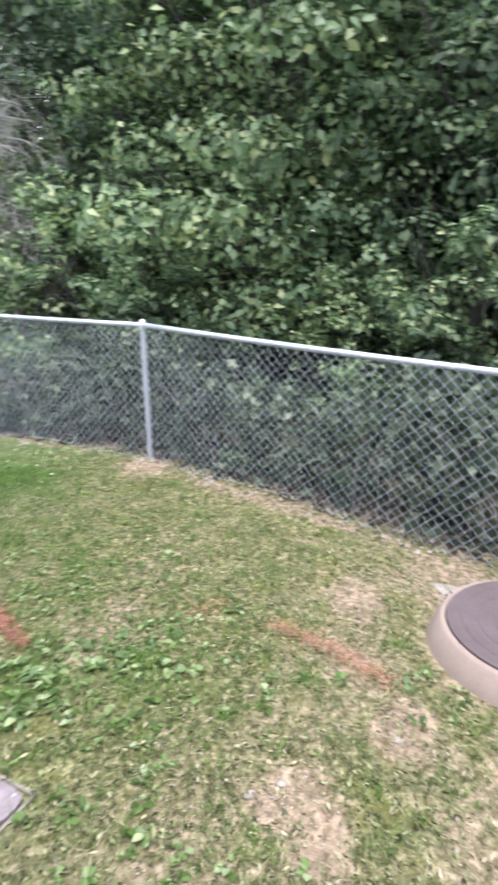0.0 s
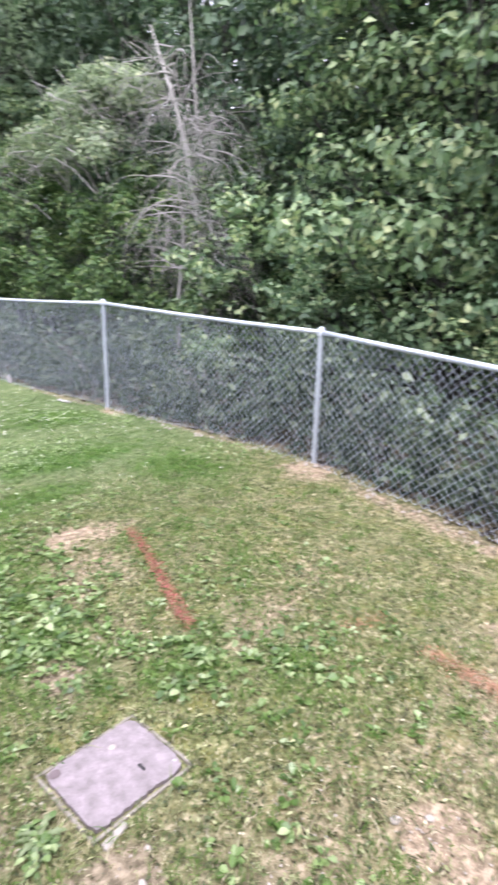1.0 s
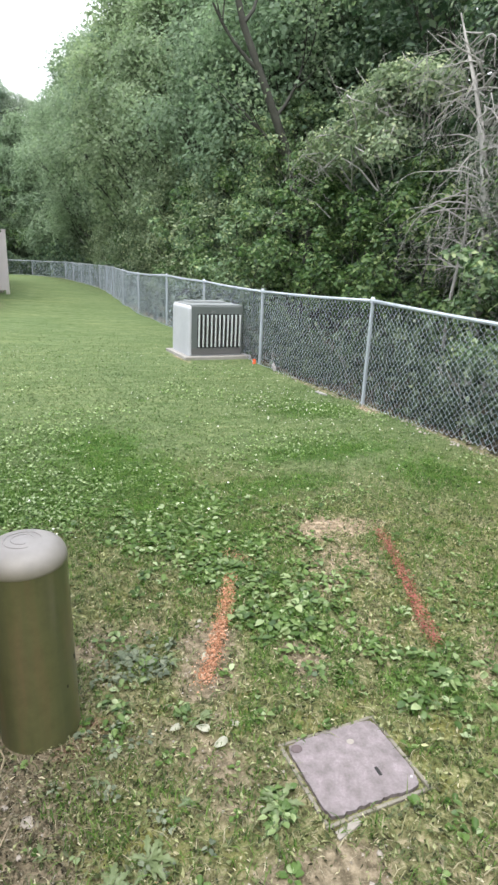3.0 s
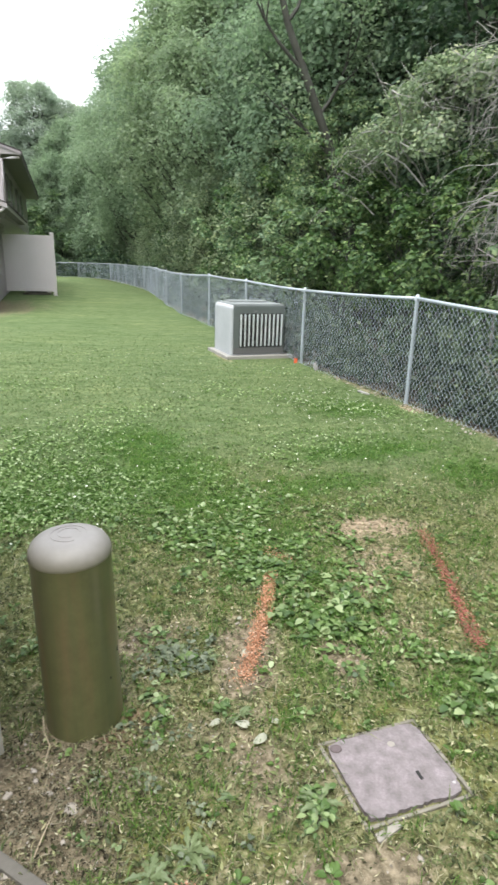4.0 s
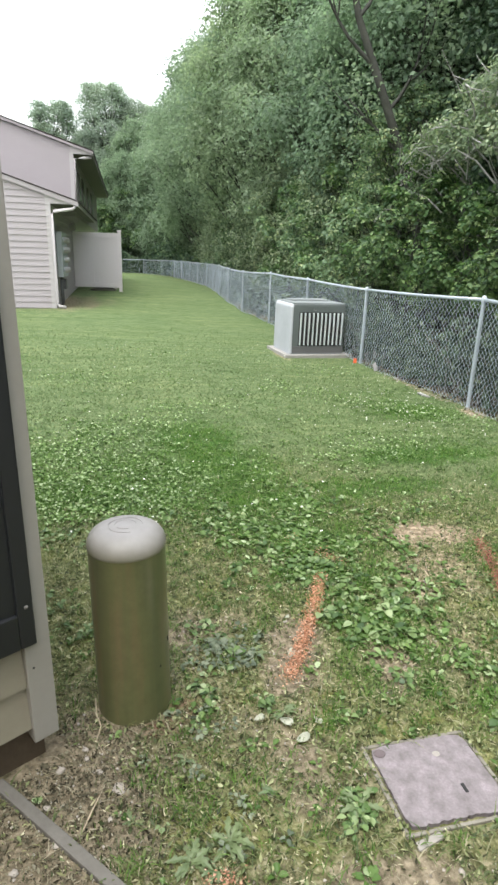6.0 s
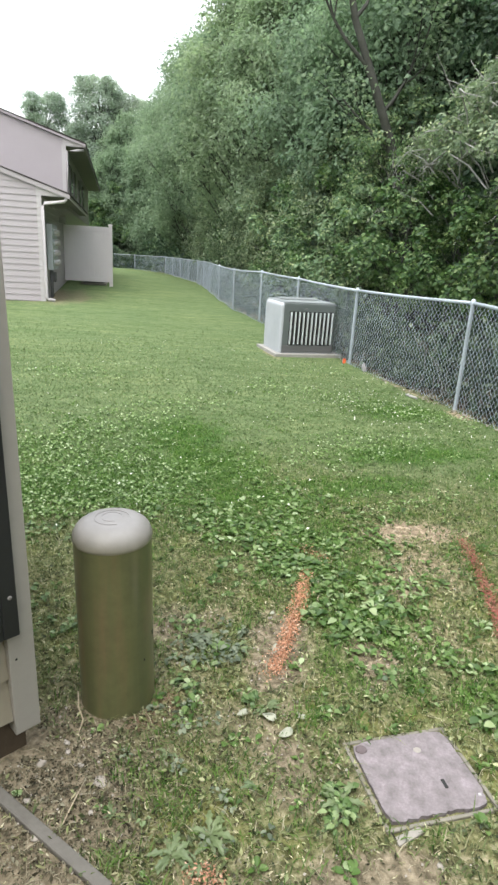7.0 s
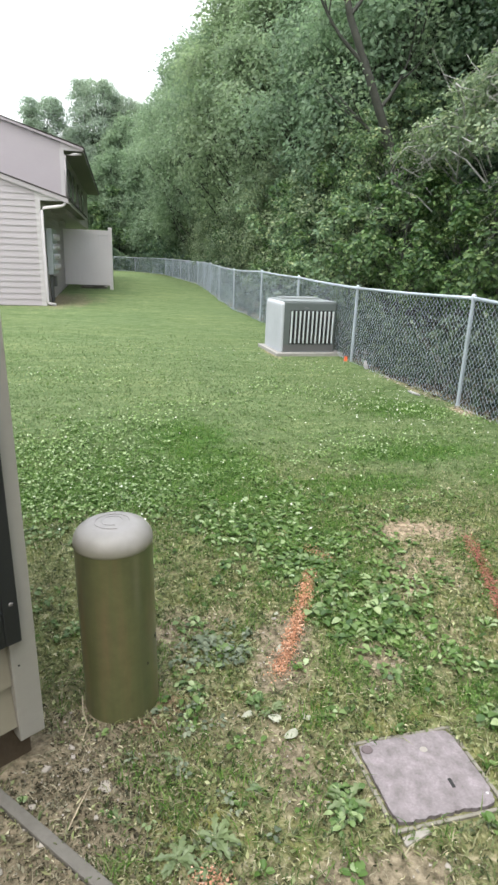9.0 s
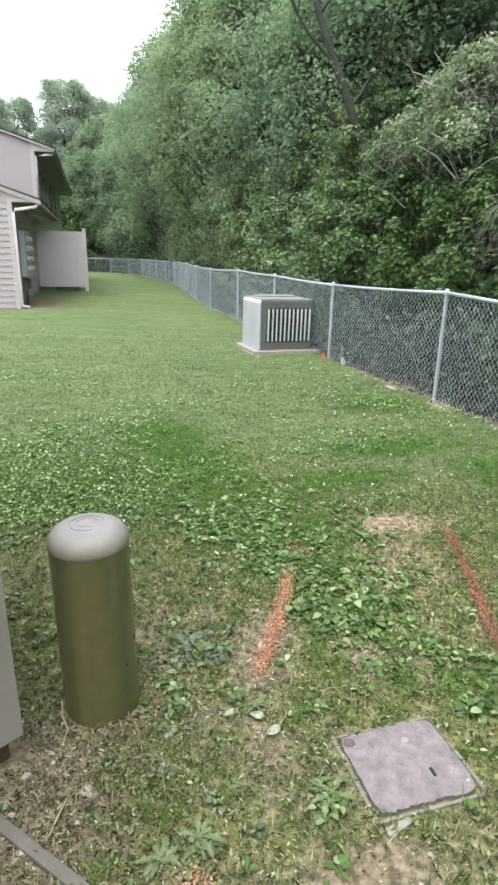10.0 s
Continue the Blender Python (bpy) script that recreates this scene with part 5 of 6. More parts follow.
def rosette(x, y, r, n, seed, tall=0.35):
    """A flat weed of long jagged leaves spreading from one root."""
    rnd = np.random.default_rng(seed)
    bm = bmesh.new()
    root = bm.verts.new((0, 0, 0.008))
    for k in range(n):
        az = rnd.uniform(0, 2 * math.pi)
        L = r * rnd.uniform(0.25, 1.1)
        up = rnd.uniform(0.1, 1.0) * tall
        d, sd = Vector((math.cos(az), math.sin(az), 0)), Vector((-math.sin(az), math.cos(az), 0))
        rows = []
        for j in range(9):
            u = j / 8
            w = L * (0.02 + 0.125 * math.sin(math.pi * min(1, u * 1.02) ** 1.3)) * (1.3 if j % 2 else 0.62)
            c = d * (L * u) + Vector((0, 0, 0.006 + L * up * math.sin(math.pi * u * 0.8))) + sd * (L * 0.06 * math.sin(3 * u + k))
            rows.append((bm.verts.new(c + sd * w + Vector((0, 0, w * 0.3))), root if j == 0 else bm.verts.new(c), bm.verts.new(c - sd * w + Vector((0, 0, w * 0.3)))))
        for (a, b, c), (e, f, g) in zip(rows, rows[1:]):
            bm.faces.new((a, b, f, e))
            bm.faces.new((b, c, g, f))
    ob = part("weed_rosette", bm, M_ROSETTE, smooth=False)
    ob.matrix_world = pose(x, y, gz(x, y))
    return tagged(ob, "grey-green jagged-leaved weed flat on worn ground", "weed", "weed rosettes")


for k, (x, y, r, n) in enumerate([(1.34, 1.71, 0.08, 26), (1.22, 1.655, 0.07, 26), (1.29, 1.63, 0.06, 9), (1.77, 1.78, 0.08, 34), (1.74, 1.71, 0.07, 10), (1.42, 2.62, 0.075, 20), (1.53, 2.55, 0.065, 18),
                                   (1.60, 2.20, 0.07, 10), (1.22, 2.02, 0.05, 9), (1.05, 1.80, 0.045, 8), (1.5, 1.86, 0.05, 9), (2.42, 2.05, 0.08, 11)]):
    rosette(x, y, r, n, 300 + k)


def broad_weeds(clumps):
    """Low plants of cupped oval leaves, each leaf eleven corners, matted into clumps of x, y, spread, plants, leaf length."""
    rnd = np.random.default_rng(411)
    u = np.array([0.0, 0.25, 0.5, 0.75, 1.0])
    half = np.array([0.05, 0.27, 0.34, 0.26, 0.03])
    V, F, o = [], [], 0
    for x, y, r, n, leaf in clumps:
        px, py = x + rnd.normal(0, r, n), y + rnd.normal(0, r, n)
        ok = in_lawn(px, py)
        for a, b in zip(px[ok], py[ok]):
            m = int(rnd.integers(5, 11))
            az = rnd.uniform(0, 2 * np.pi, m)
            L = leaf * rnd.uniform(0.45, 1.15, m)
            reach, lift = leaf * rnd.uniform(0.05, 0.8, m), rnd.uniform(0.008, 0.034, m)
            tilt, bend, roll = rnd.uniform(-0.1, 0.45, m), rnd.uniform(0.1, 0.5, m), rnd.normal(0, 0.3, m)
            d = np.stack([np.cos(az), np.sin(az), 0 * az], 1)[:, None, :]
            sd = np.stack([-np.sin(az), np.cos(az), 0 * az], 1)[:, None, :]
            up = np.array([0, 0, 1.0])
            mid = np.array([a, b, gz(a, b)]) + d * (reach[:, None] + L[:, None] * u)[..., None] + up * (lift[:, None] + L[:, None] * (tilt[:, None] * u - bend[:, None] * u * u))[..., None]
            w = (L[:, None] * half * rnd.uniform(0.8, 1.2, (m, 1)))[..., None]
            one = mid + sd * w + up * w * (0.35 + roll)[:, None, None]
            two = mid - sd * w + up * w * (0.35 - roll)[:, None, None]
            V.append(np.stack([one, mid, two], 2).reshape(-1, 3))
            for k in range(m):
                for q in range(4):
                    z = o + k * 15 + q * 3
                    F += [(z, z + 1, z + 4, z + 3), (z + 1, z + 2, z + 5, z + 4)]
            o += 15 * m
    return np.concatenate(V), np.array(F)


M_BROAD = leafy("cupped_weed_leaf", [(0.0, (0.042, 0.090, 0.024)), (0.4, (0.096, 0.168, 0.050)), (0.75, (0.172, 0.255, 0.098)), (1.0, (0.34, 0.42, 0.23))], 0.42, 0.3, 9.0, 0.5)
stuff("broad_weeds", broad_weeds((
    (1.92, 3.30, 0.08, 11, 0.042), (2.12, 3.10, 0.09, 12, 0.046), (2.30, 2.98, 0.08, 7, 0.044), (2.20, 2.69, 0.08, 12, 0.050), (2.32, 2.76, 0.06, 6, 0.044), (1.98, 2.78, 0.05, 5, 0.048),
    (2.12, 2.42, 0.12, 6, 0.036), (2.14, 2.27, 0.05, 4, 0.042), (2.5, 2.35, 0.10, 6, 0.038), (2.68, 2.05, 0.09, 8, 0.044), (2.45, 2.08, 0.05, 4, 0.044), (3.06, 1.80, 0.12, 11, 0.040),
    (3.10, 1.98, 0.09, 6, 0.040), (2.75, 2.25, 0.10, 7, 0.040), (1.56, 2.20, 0.03, 3, 0.036), (1.27, 2.32, 0.03, 3, 0.032), (0.62, 3.0, 0.12, 6, 0.032), (0.75, 2.75, 0.07, 3, 0.030),
    (1.76, 1.78, 0.03, 8, 0.030), (1.75, 1.70, 0.025, 5, 0.028), (2.5, 2.95, 0.10, 4, 0.036), (2.62, 3.2, 0.12, 4, 0.036), (1.62, 3.6, 0.14, 9, 0.040), (1.95, 3.62, 0.12, 8, 0.040),
    (2.3, 1.35, 0.12, 3, 0.034), (3.3, 1.2, 0.2, 3, 0.034), (0.35, 3.6, 0.15, 8, 0.040), (3.3, 2.5, 0.2, 6, 0.036), (1.30, 2.72, 0.06, 4, 0.034), (1.45, 3.9, 0.2, 10, 0.040), (0.75, 3.95, 0.2, 10, 0.040))),
    M_BROAD, "clumps of low weeds with cupped oval leaves", "weeds")
stuff("grey_weeds", broad_weeds(((1.40, 2.60, 0.06, 16, 0.030), (1.52, 2.55, 0.05, 10, 0.028), (1.30, 2.50, 0.05, 6, 0.024), (1.16, 2.02, 0.10, 5, 0.020), (1.36, 1.78, 0.10, 5, 0.022), (1.3, 2.15, 0.08, 5, 0.022))),
      M_VINE, "dusty grey-green low weeds on worn ground", "weeds")
stuff("weeds", weed_mesh(), M_WEED, "broad-leaved green weeds growing in the lawn", "weeds")


def flower_mesh():
    rnd = np.random.default_rng(57)
    n = 620
    x = np.r_[rnd.normal(4.0, 0.5, 220), rnd.uniform(-1, 4.8, n - 220)]
    y = np.r_[rnd.normal(7.0, 0.9, 220), rnd.uniform(3.6, 12, n - 220)]
    ok = in_lawn(x, y)
    x, y = x[ok], y[ok]
    return leaves(np.stack([x, y, height(x, y) + 0.042], 1), 0.017, np.array([0, 0, 1.0]), rnd, 0.9)


def clover_mesh():
    """Loose patches of clover leaves standing over the mown grass."""
    rnd = np.random.default_rng(97)
    n = 52000
    y = 3.9 * (13 / 3.9) ** rnd.random(n)
    lo, hi = 0.9 - 0.5 * y, np.interp(y, F_Y, F_X) - 0.1
    x = lo + (hi - lo) * rnd.random(n)
    patch = np.sin(2.3 * x + 1.8 * np.sin(1.7 * y)) + np.sin(2.9 * y + 2.1 * np.sin(1.3 * x + 1)) + 0.6 * np.sin(9 * x + 3 * np.sin(7 * y))
    patch = patch + 2.1 * smooth01((1.9 - x) / 1.2) * smooth01((6.6 - y) / 1.5) - 0.5
    ok = in_lawn(x, y) & (patch > rnd.uniform(-0.3, 1.7, n)) & (rnd.random(n) < smooth01((12.5 - y) / 7))
    x, y = x[ok], y[ok]
    size = 0.017 + 0.0017 * y
    return leaves(np.stack([x, y, height(x, y) + rnd.uniform(0.022, 0.045, len(x))], 1), size, np.array([0, 0, 0.9]), rnd, 0.8, 0.2, 0.45)


M_CLOVER = leafy("clover_leaf", [(0.0, (0.085, 0.15, 0.035)), (0.4, (0.18, 0.275, 0.08)), (0.75, (0.32, 0.42, 0.18)), (1.0, (0.58, 0.64, 0.42))], 0.5, 0.3, 1.4, 0.3)
stuff("clover", clover_mesh(), M_CLOVER, "patches of pale green clover in the lawn", "clover")
stuff("clover_flowers", flower_mesh(), M_FLOWER, "tiny white clover flowers in the lawn", "flowers")


def litter_mesh(n, area, size, seed, keep):
    rnd = np.random.default_rng(seed)
    x, y = rnd.uniform(area[0], area[1], n), rnd.uniform(area[2], area[3], n)
    ok = keep(x, y)
    x, y = x[ok], y[ok]
    return leaves(np.stack([x, y, height(x, y) + 0.012], 1), size, np.array([0, 0, 1.6]), rnd)


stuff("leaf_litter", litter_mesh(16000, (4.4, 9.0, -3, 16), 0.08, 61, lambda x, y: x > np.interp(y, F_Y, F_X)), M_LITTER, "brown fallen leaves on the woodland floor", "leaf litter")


def stone(x, y, r, flat, seed, material=None, name="stone", label="pale pebble lying on worn soil"):
    rnd = random.Random(seed)
    bm = bmesh.new()
    bmesh.ops.create_icosphere(bm, subdivisions=2, radius=r)
    for v in bm.verts:
        k = 1 + 0.5 * noise.noise(v.co / r * 1.5 + Vector((seed, 0, 0)))
        v.co = Vector((v.co.x * k * rnd.uniform(0.97, 1.03), v.co.y * k * 0.75, v.co.z * k * flat))
    ob = part(name, bm, material or M_STONE, smooth=True)
    ob.matrix_world = pose(x, y, gz(x, y) + r * flat * 0.55, 0, 0, rnd.uniform(0, 360))
    return tagged(ob, label, "stone", "stones on worn soil")


for k, (x, y, r, fl) in enumerate([(1.0, 1.93, 0.026, 0.2), (1.72, 2.16, 0.014, 0.3), (1.72, 2.78, 0.014, 0.3),
                                   (0.93, 2.0, 0.012, 0.5), (0.87, 2.1, 0.012, 0.5), (2.73, 1.05, 0.016, 0.5), (2.64, 1.12, 0.02, 0.4), (3.12, 0.78, 0.02, 0.4), (0.83, 1.75, 0.014, 0.5),
                                   (0.73, 1.68, 0.014, 0.6), (0.70, 1.60, 0.016, 0.5), (0.82, 1.55, 0.012, 0.5), (0.66, 1.75, 0.010, 0.5), (0.95, 1.50, 0.012, 0.5), (0.80, 2.02, 0.018, 0.4), (0.88, 2.06, 0.012, 0.4), (1.05, 2.02, 0.012, 0.4), (0.98, 1.82, 0.010, 0.5), (0.9, 1.6, 0.012, 0.5), (0.78, 1.88, 0.014, 0.4), (2.0, 1.55, 0.012, 0.5), (1.93, 1.47, 0.016, 0.4), (1.5, 1.5, 0.014, 0.5)]):
    stone(x, y, r, fl, 70 + k)


def fallen_leaf(x, y, turn, length):
    bm = bmesh.new()
    n = 10
    ring = []
    for k in range(n):
        a = 2 * math.pi * k / n
        ring.append(bm.verts.new((0.5 * length * math.cos(a), 0.29 * length * math.sin(a) * (1 - 0.15 * math.cos(a)), 0.006 * math.sin(2 * a) + 0.004)))
    c = bm.verts.new((0, 0, -0.002))
    for k in range(n):
        bm.faces.new((c, ring[k], ring[(k + 1) % n]))
    ex = bmesh.ops.extrude_face_region(bm, geom=bm.faces[:])
    bmesh.ops.translate(bm, vec=(0, 0, -0.0012), verts=[g for g in ex["geom"] if isinstance(g, bmesh.types.BMVert)])
    ob = part("fallen_leaf", bm, M_PALELEAF, smooth=True)
    ob.matrix_world = pose(x, y, gz(x, y) + 0.017, 4, -6, turn)
    return tagged(ob, "pale grey-green oval leaf fallen on the turf", "leaf", "fallen leaves")


M_PALELEAF = worn("pale_leaf", (0.36, 0.37, 0.29), (0.25, 0.26, 0.19), 0.6, 0, 20, 90, 0.4, 0.1)
for x, y, turn, length in ((1.645, 2.06, 25, 0.06), (1.60, 2.145, -40, 0.058), (1.70, 2.53, 70, 0.055), (1.50, 2.17, 20, 0.045), (1.72, 2.13, 0, 0.032), (1.73, 2.79, 20, 0.03), (1.0, 4.35, 30, 0.05)):
    fallen_leaf(x, y, turn, length)

# a chip of concrete at the cover's corner, a root by the bollard
bm = one_box((-0.05, -0.012, -0.01), (0.05, 0.012, 0.010), None, 0.005)
for v in bm.verts:
    v.co += Vector((0.004, 0.003, 0.002)) * noise.noise(v.co * 60)
chip = part("concrete_chip", bm, M_CONC)
chip.matrix_world = pose(1.945, 1.648, gz(1.945, 1.648), 0, 0, 18)
tagged(chip, "broken pale concrete chip beside the utility box", "rubble")
root = part("root", tube(bmesh.new(), [(0.885, 2.30, 0.05), (0.893, 2.24, 0.03), (0.915, 2.19, 0.02), (0.905, 2.13, 0.012), (0.94, 2.07, 0.004)], [0.002, 0.0024, 0.0026, 0.0022, 0.001], 6), M_STEM, smooth=True)
root.location.z = gz(0.9, 2.2)
tagged(root, "thin pale root curling beside the bollard", "root")
stem = part("dry_stem", tube(bmesh.new(), [(0.90, 1.78, 0.006), (0.925, 1.85, 0.016), (0.955, 1.95, 0.006)], [0.002, 0.0025, 0.0015], 5), M_STEM, smooth=True)
stem.location.z = gz(0.92, 1.85)
tagged(stem, "thin dry plant stem lying on soil", "stem")


def grit_mesh():
    rnd = np.random.default_rng(77)
    n = 7000
    x, y = rnd.uniform(0.3, 4.9, n), rnd.uniform(0.2, 4.2, n)
    ok = in_lawn(x, y) & (bare(x, y) > 0.3)
    x, y = x[ok], y[ok]
    return leaves(np.stack([x, y, height(x, y) + 0.006], 1), 0.011, np.array([0, 0, 1.2]), rnd, 0.9)


def crumb_mesh(seed, n):
    """Crumbs of soil, bark and shrivelled leaf lying thick between the wall and the bollard."""
    rnd = np.random.default_rng(seed)
    x, y = rnd.normal(0.92, 0.26, n), rnd.normal(1.93, 0.25, n)
    ok = in_lawn(x, y) & (x > 0.45)
    x, y = x[ok], y[ok]
    return leaves(np.stack([x, y, height(x, y) + rnd.uniform(0.002, 0.012, len(x))], 1), rnd.choice([0.007, 0.011, 0.020], len(x), p=[0.55, 0.35, 0.10]), np.array([0, 0, 0.8]), rnd, 0.5, 0.6, 0.9)


M_CRUMB = leafy("soil_crumb", [(0.0, (0.03, 0.026, 0.02)), (0.45, (0.10, 0.09, 0.064)), (0.75, (0.20, 0.185, 0.14)), (0.96, (0.28, 0.265, 0.215)), (1.0, (0.55, 0.52, 0.46))], 0.85, 0.1, 6.0, 0.15)
stuff("soil_crumbs", crumb_mesh(85, 11000), M_CRUMB, "crumbs of soil, bark and shrivelled leaves on bare ground", "debris")
stuff("straw", blades(800, (0.5, 1.6, 1.45, 2.35), 0.010, 0.035, 0.0026, lambda x, y: in_lawn(x, y) * smooth01((1.7 - x) / 0.8), 2.6), M_STRAW, "thin dry grass stems lying on bare soil", "straw")
stuff("dry_clippings", blades(420, (1.08, 1.26, 2.14, 2.32), 0.008, 0.02, 0.003, lambda x, y: in_lawn(x, y) * 1.0, 2.6), M_RUST, "reddish dry clippings against the bollard's foot", "straw")


def foot_gravel():
    rnd = np.random.default_rng(83)
    n = 330
    y = rnd.uniform(-0.5, 9.5, n)
    x = np.interp(y, F_Y, F_X) + rnd.normal(-0.06, 0.07, n)
    return leaves(np.stack([x, y, height(x, y) + 0.012], 1), 0.032 * rnd.choice([0.6, 1, 1.4], n), np.array([-0.2, -0.2, 1.0]), rnd, 0.9, 0.5)


stuff("fence_foot_gravel", foot_gravel(), M_STONE, "pale gravel and rubble along the fence foot", "gravel")
stuff("grit", grit_mesh(), M_STONE, "small gravel grit on the bare soil", "gravel")

# ---- rubbish at the fence foot, marker flag ----
bm = bmesh.new()
bmesh.ops.create_icosphere(bm, subdivisions=3, radius=0.034)
for v in bm.verts:
    v.co *= 1 + 0.9 * noise.noise(v.co * 30)
    v.co.z *= 2.0
bag = part("plastic_bag", bm, M_WHITE, smooth=False)
bag.matrix_world = pose(4.58, 9.55, gz(4.58, 9.55) + 0.075)
tagged(bag, "crumpled white plastic bag at the fence foot", "litter")
bm = bmesh.new()
tube(bm, [(0, 0, 0.012), (0.12, 0.03, 0.02), (0.25, 0.02, 0.016)], [0.016, 0.02, 0.01], 7)
stick = part("broken_branch", bm, M_TWIG, smooth=True)
stick.matrix_world = pose(4.72, 7.75, gz(4.72, 7.75), 0, 0, 100)
tagged(stick, "short pale broken branch beside the fence", "branch")
flag = empty("marker_flag", pose(4.36, 10.05, gz(4.36, 10.05)), "small orange marker flag on a wire beside the pad", "marker flag")
part("wire", tube(bmesh.new(), [(0, 0, -0.05), (0, 0, 0.12)], 0.003, 5), M_GALV, flag)
part("flag", one_box((-0.003, -0.002, 0.03), (0.055, 0.002, 0.115), pose(0, 0, 0, 0, 0, -15)), M_FLAG, flag)


# ---- the neighbouring house ----
HX, HY, HG = -2.02, 18.25, 0.08  # near lower corner and ground
PITCH = 0.317


def lap_boards(parent, m, length_at, z0, z1, lap, material, butt=0.028):
    """Overlapping siding boards on a wall in the plane y = 0 of m, outside towards -y."""
    z = z0
    while z < z1 - 0.02:
        x0, x1 = length_at(z + lap / 2)
        if x1 - x0 > 0.05:
            bm = bmesh.new()
            h = min(lap, z1 - z)
            v = [bm.verts.new(c) for c in ((x0, -butt, z), (x1, -butt, z), (x1, -0.010, z + h), (x0, -0.010, z + h), (x0, 0.0, z), (x1, 0.0, z))]
            bm.faces.new(v[:4])
            bm.faces.new((v[4], v[5], v[1], v[0]))
            part("siding_board", bm, material, parent).matrix_local = m
        z += lap


def build_house():
    h = empty("house", pose(HX, HY, HG, 0, 0, 3.5), "two-storey house in pale vinyl siding with dark shingle roof", "house")
    LE = 2.86          # lower eave height
    UE = 4.58          # upper eave height
    UP = 0.94 * PITCH  # upper roof, a little flatter
    UY = 3.0           # upper wall set back
    UX = 0.46          # upper wall, further out
    L = -9.0
    # lower walls
    bm = bmesh.new()
    top = LE + 0.02
    vs = [(0, 0, -0.2), (L, 0, -0.2), (L, 0, top + PITCH * (0.75 - L)), (0, 0, top + PITCH * 0.75)]
    f = bm.faces.new([bm.verts.new(c) for c in vs])
    ex = bmesh.ops.extrude_face_region(bm, geom=[f])
    bmesh.ops.translate(bm, vec=(0, 8.0, 0), verts=[g for g in ex["geom"] if isinstance(g, bmesh.types.BMVert)])
    bmesh.ops.recalc_face_normals(bm, faces=bm.faces)
    wall = part("lower_wall", bm, M_SIDING, h)
    lap_boards(wall, pose(0, 0, 0), lambda z: (L if z < LE + PITCH * 0.75 else L, -0.09 if z < LE + PITCH * 0.70 else 0.75 - (z - LE) / PITCH - 0.06), 0.02, LE + 2.6, 0.165, M_SIDING, 0.030)
    lap_boards(wall, pose(0, 0, 0, 0, 0, 90), lambda z: (0.0, 8.0), 0.02, 2.75, 0.165, M_SIDING)
    part("corner_trim", one_box((-0.09, -0.04, -0.05), (0.04, 0.09, 2.86)), M_WHITE, h)
    # lower gable infill beside the eave
    bm = bmesh.new()
    vs = [(0.02, -0.03, LE - 0.02), (0.74, -0.03, LE - 0.02), (0.74, -0.03, LE + 0.03), (-0.1, -0.03, LE + 0.03 + PITCH * 0.84), (-0.1, -0.03, LE - 0.02)]
    f = bm.faces.new([bm.verts.new(c) for c in vs])
    ex = bmesh.ops.extrude_face_region(bm, geom=[f])
    bmesh.ops.translate(bm, vec=(0, 0.05, 0), verts=[g for g in ex["geom"] if isinstance(g, bmesh.types.BMVert)])
    bmesh.ops.recalc_face_normals(bm, faces=bm.faces)
    part("eave_return", bm, M_WHITE, h)
    part("lower_soffit", one_box((0.0, 0.03, LE - 0.03), (0.74, 10.0, LE - 0.01)), M_SOFFIT, h)
    part("lower_fascia", one_box((0.74, -0.06, LE - 0.05), (0.77, 10.0, LE + 0.05)), M_WHITE, h)

    def roof_slab(x0, z0, x1, y0, y1, thick=0.09, pitch=PITCH):
        bm = bmesh.new()
        z1 = z0 + pitch * (x0 - x1)
        vs = [(x0, y0, z0), (x1, y0, z1), (x1, y0, z1 + thick), (x0, y0, z0 + thick)]
        f = bm.faces.new([bm.verts.new(c) for c in vs])
        ex = bmesh.ops.extrude_face_region(bm, geom=[f])
        bmesh.ops.translate(bm, vec=(0, y1 - y0, 0), verts=[g for g in ex["geom"] if isinstance(g, bmesh.types.BMVert)])
        bmesh.ops.recalc_face_normals(bm, faces=bm.faces)
        return bm

    part("lower_roof", roof_slab(0.80, LE + 0.05, L, -0.10, UY, 0.03), M_ROOF, h)
    part("rake_board", roof_slab(0.79, LE - 0.075, L, -0.085, -0.055, 0.12), M_SIDING, h)
    part("pent_roof", roof_slab(0.80, LE + 0.05, UX - 0.02, UY, 10.0, 0.045), M_ROOF, h)
    # upper storey
    bm = bmesh.new()
    vs = [(UX, UY, 2.7), (L, UY, 2.7), (L, UY, UE + UP * (UX + 0.6 - L)), (UX, UY, UE + UP * 0.6)]
    f = bm.faces.new([bm.verts.new(c) for c in vs])
    ex = bmesh.ops.extrude_face_region(bm, geom=[f])
    bmesh.ops.translate(bm, vec=(0, 15.0, 0), verts=[g for g in ex["geom"] if isinstance(g, bmesh.types.BMVert)])
    bmesh.ops.recalc_face_normals(bm, faces=bm.faces)
    upper = part("upper_wall", bm, M_SIDING, h)
    lap_boards(upper, pose(0, UY, 0), lambda z: (L, UX - 0.08 if z < UE else UX + 0.45 - (z - UE) / UP), 2.75, UE + 3.0, 0.165, M_SIDING, 0.014)
    part("upper_corner_trim", one_box((UX - 0.09, UY - 0.035, 2.8), (UX + 0.035, UY + 0.09, UE)), M_WHITE, h)
    part("upper_soffit", one_box((UX, UY + 0.03, UE - 0.04), (UX + 0.62, UY + 15.2, UE - 0.015)), M_SOFFIT, h)
    part("upper_fascia", one_box((UX + 0.60, UY - 0.06, UE - 0.06), (UX + 0.635, UY + 15.2, UE + 0.06)), M_SOFFIT, h)
    bm = bmesh.new()
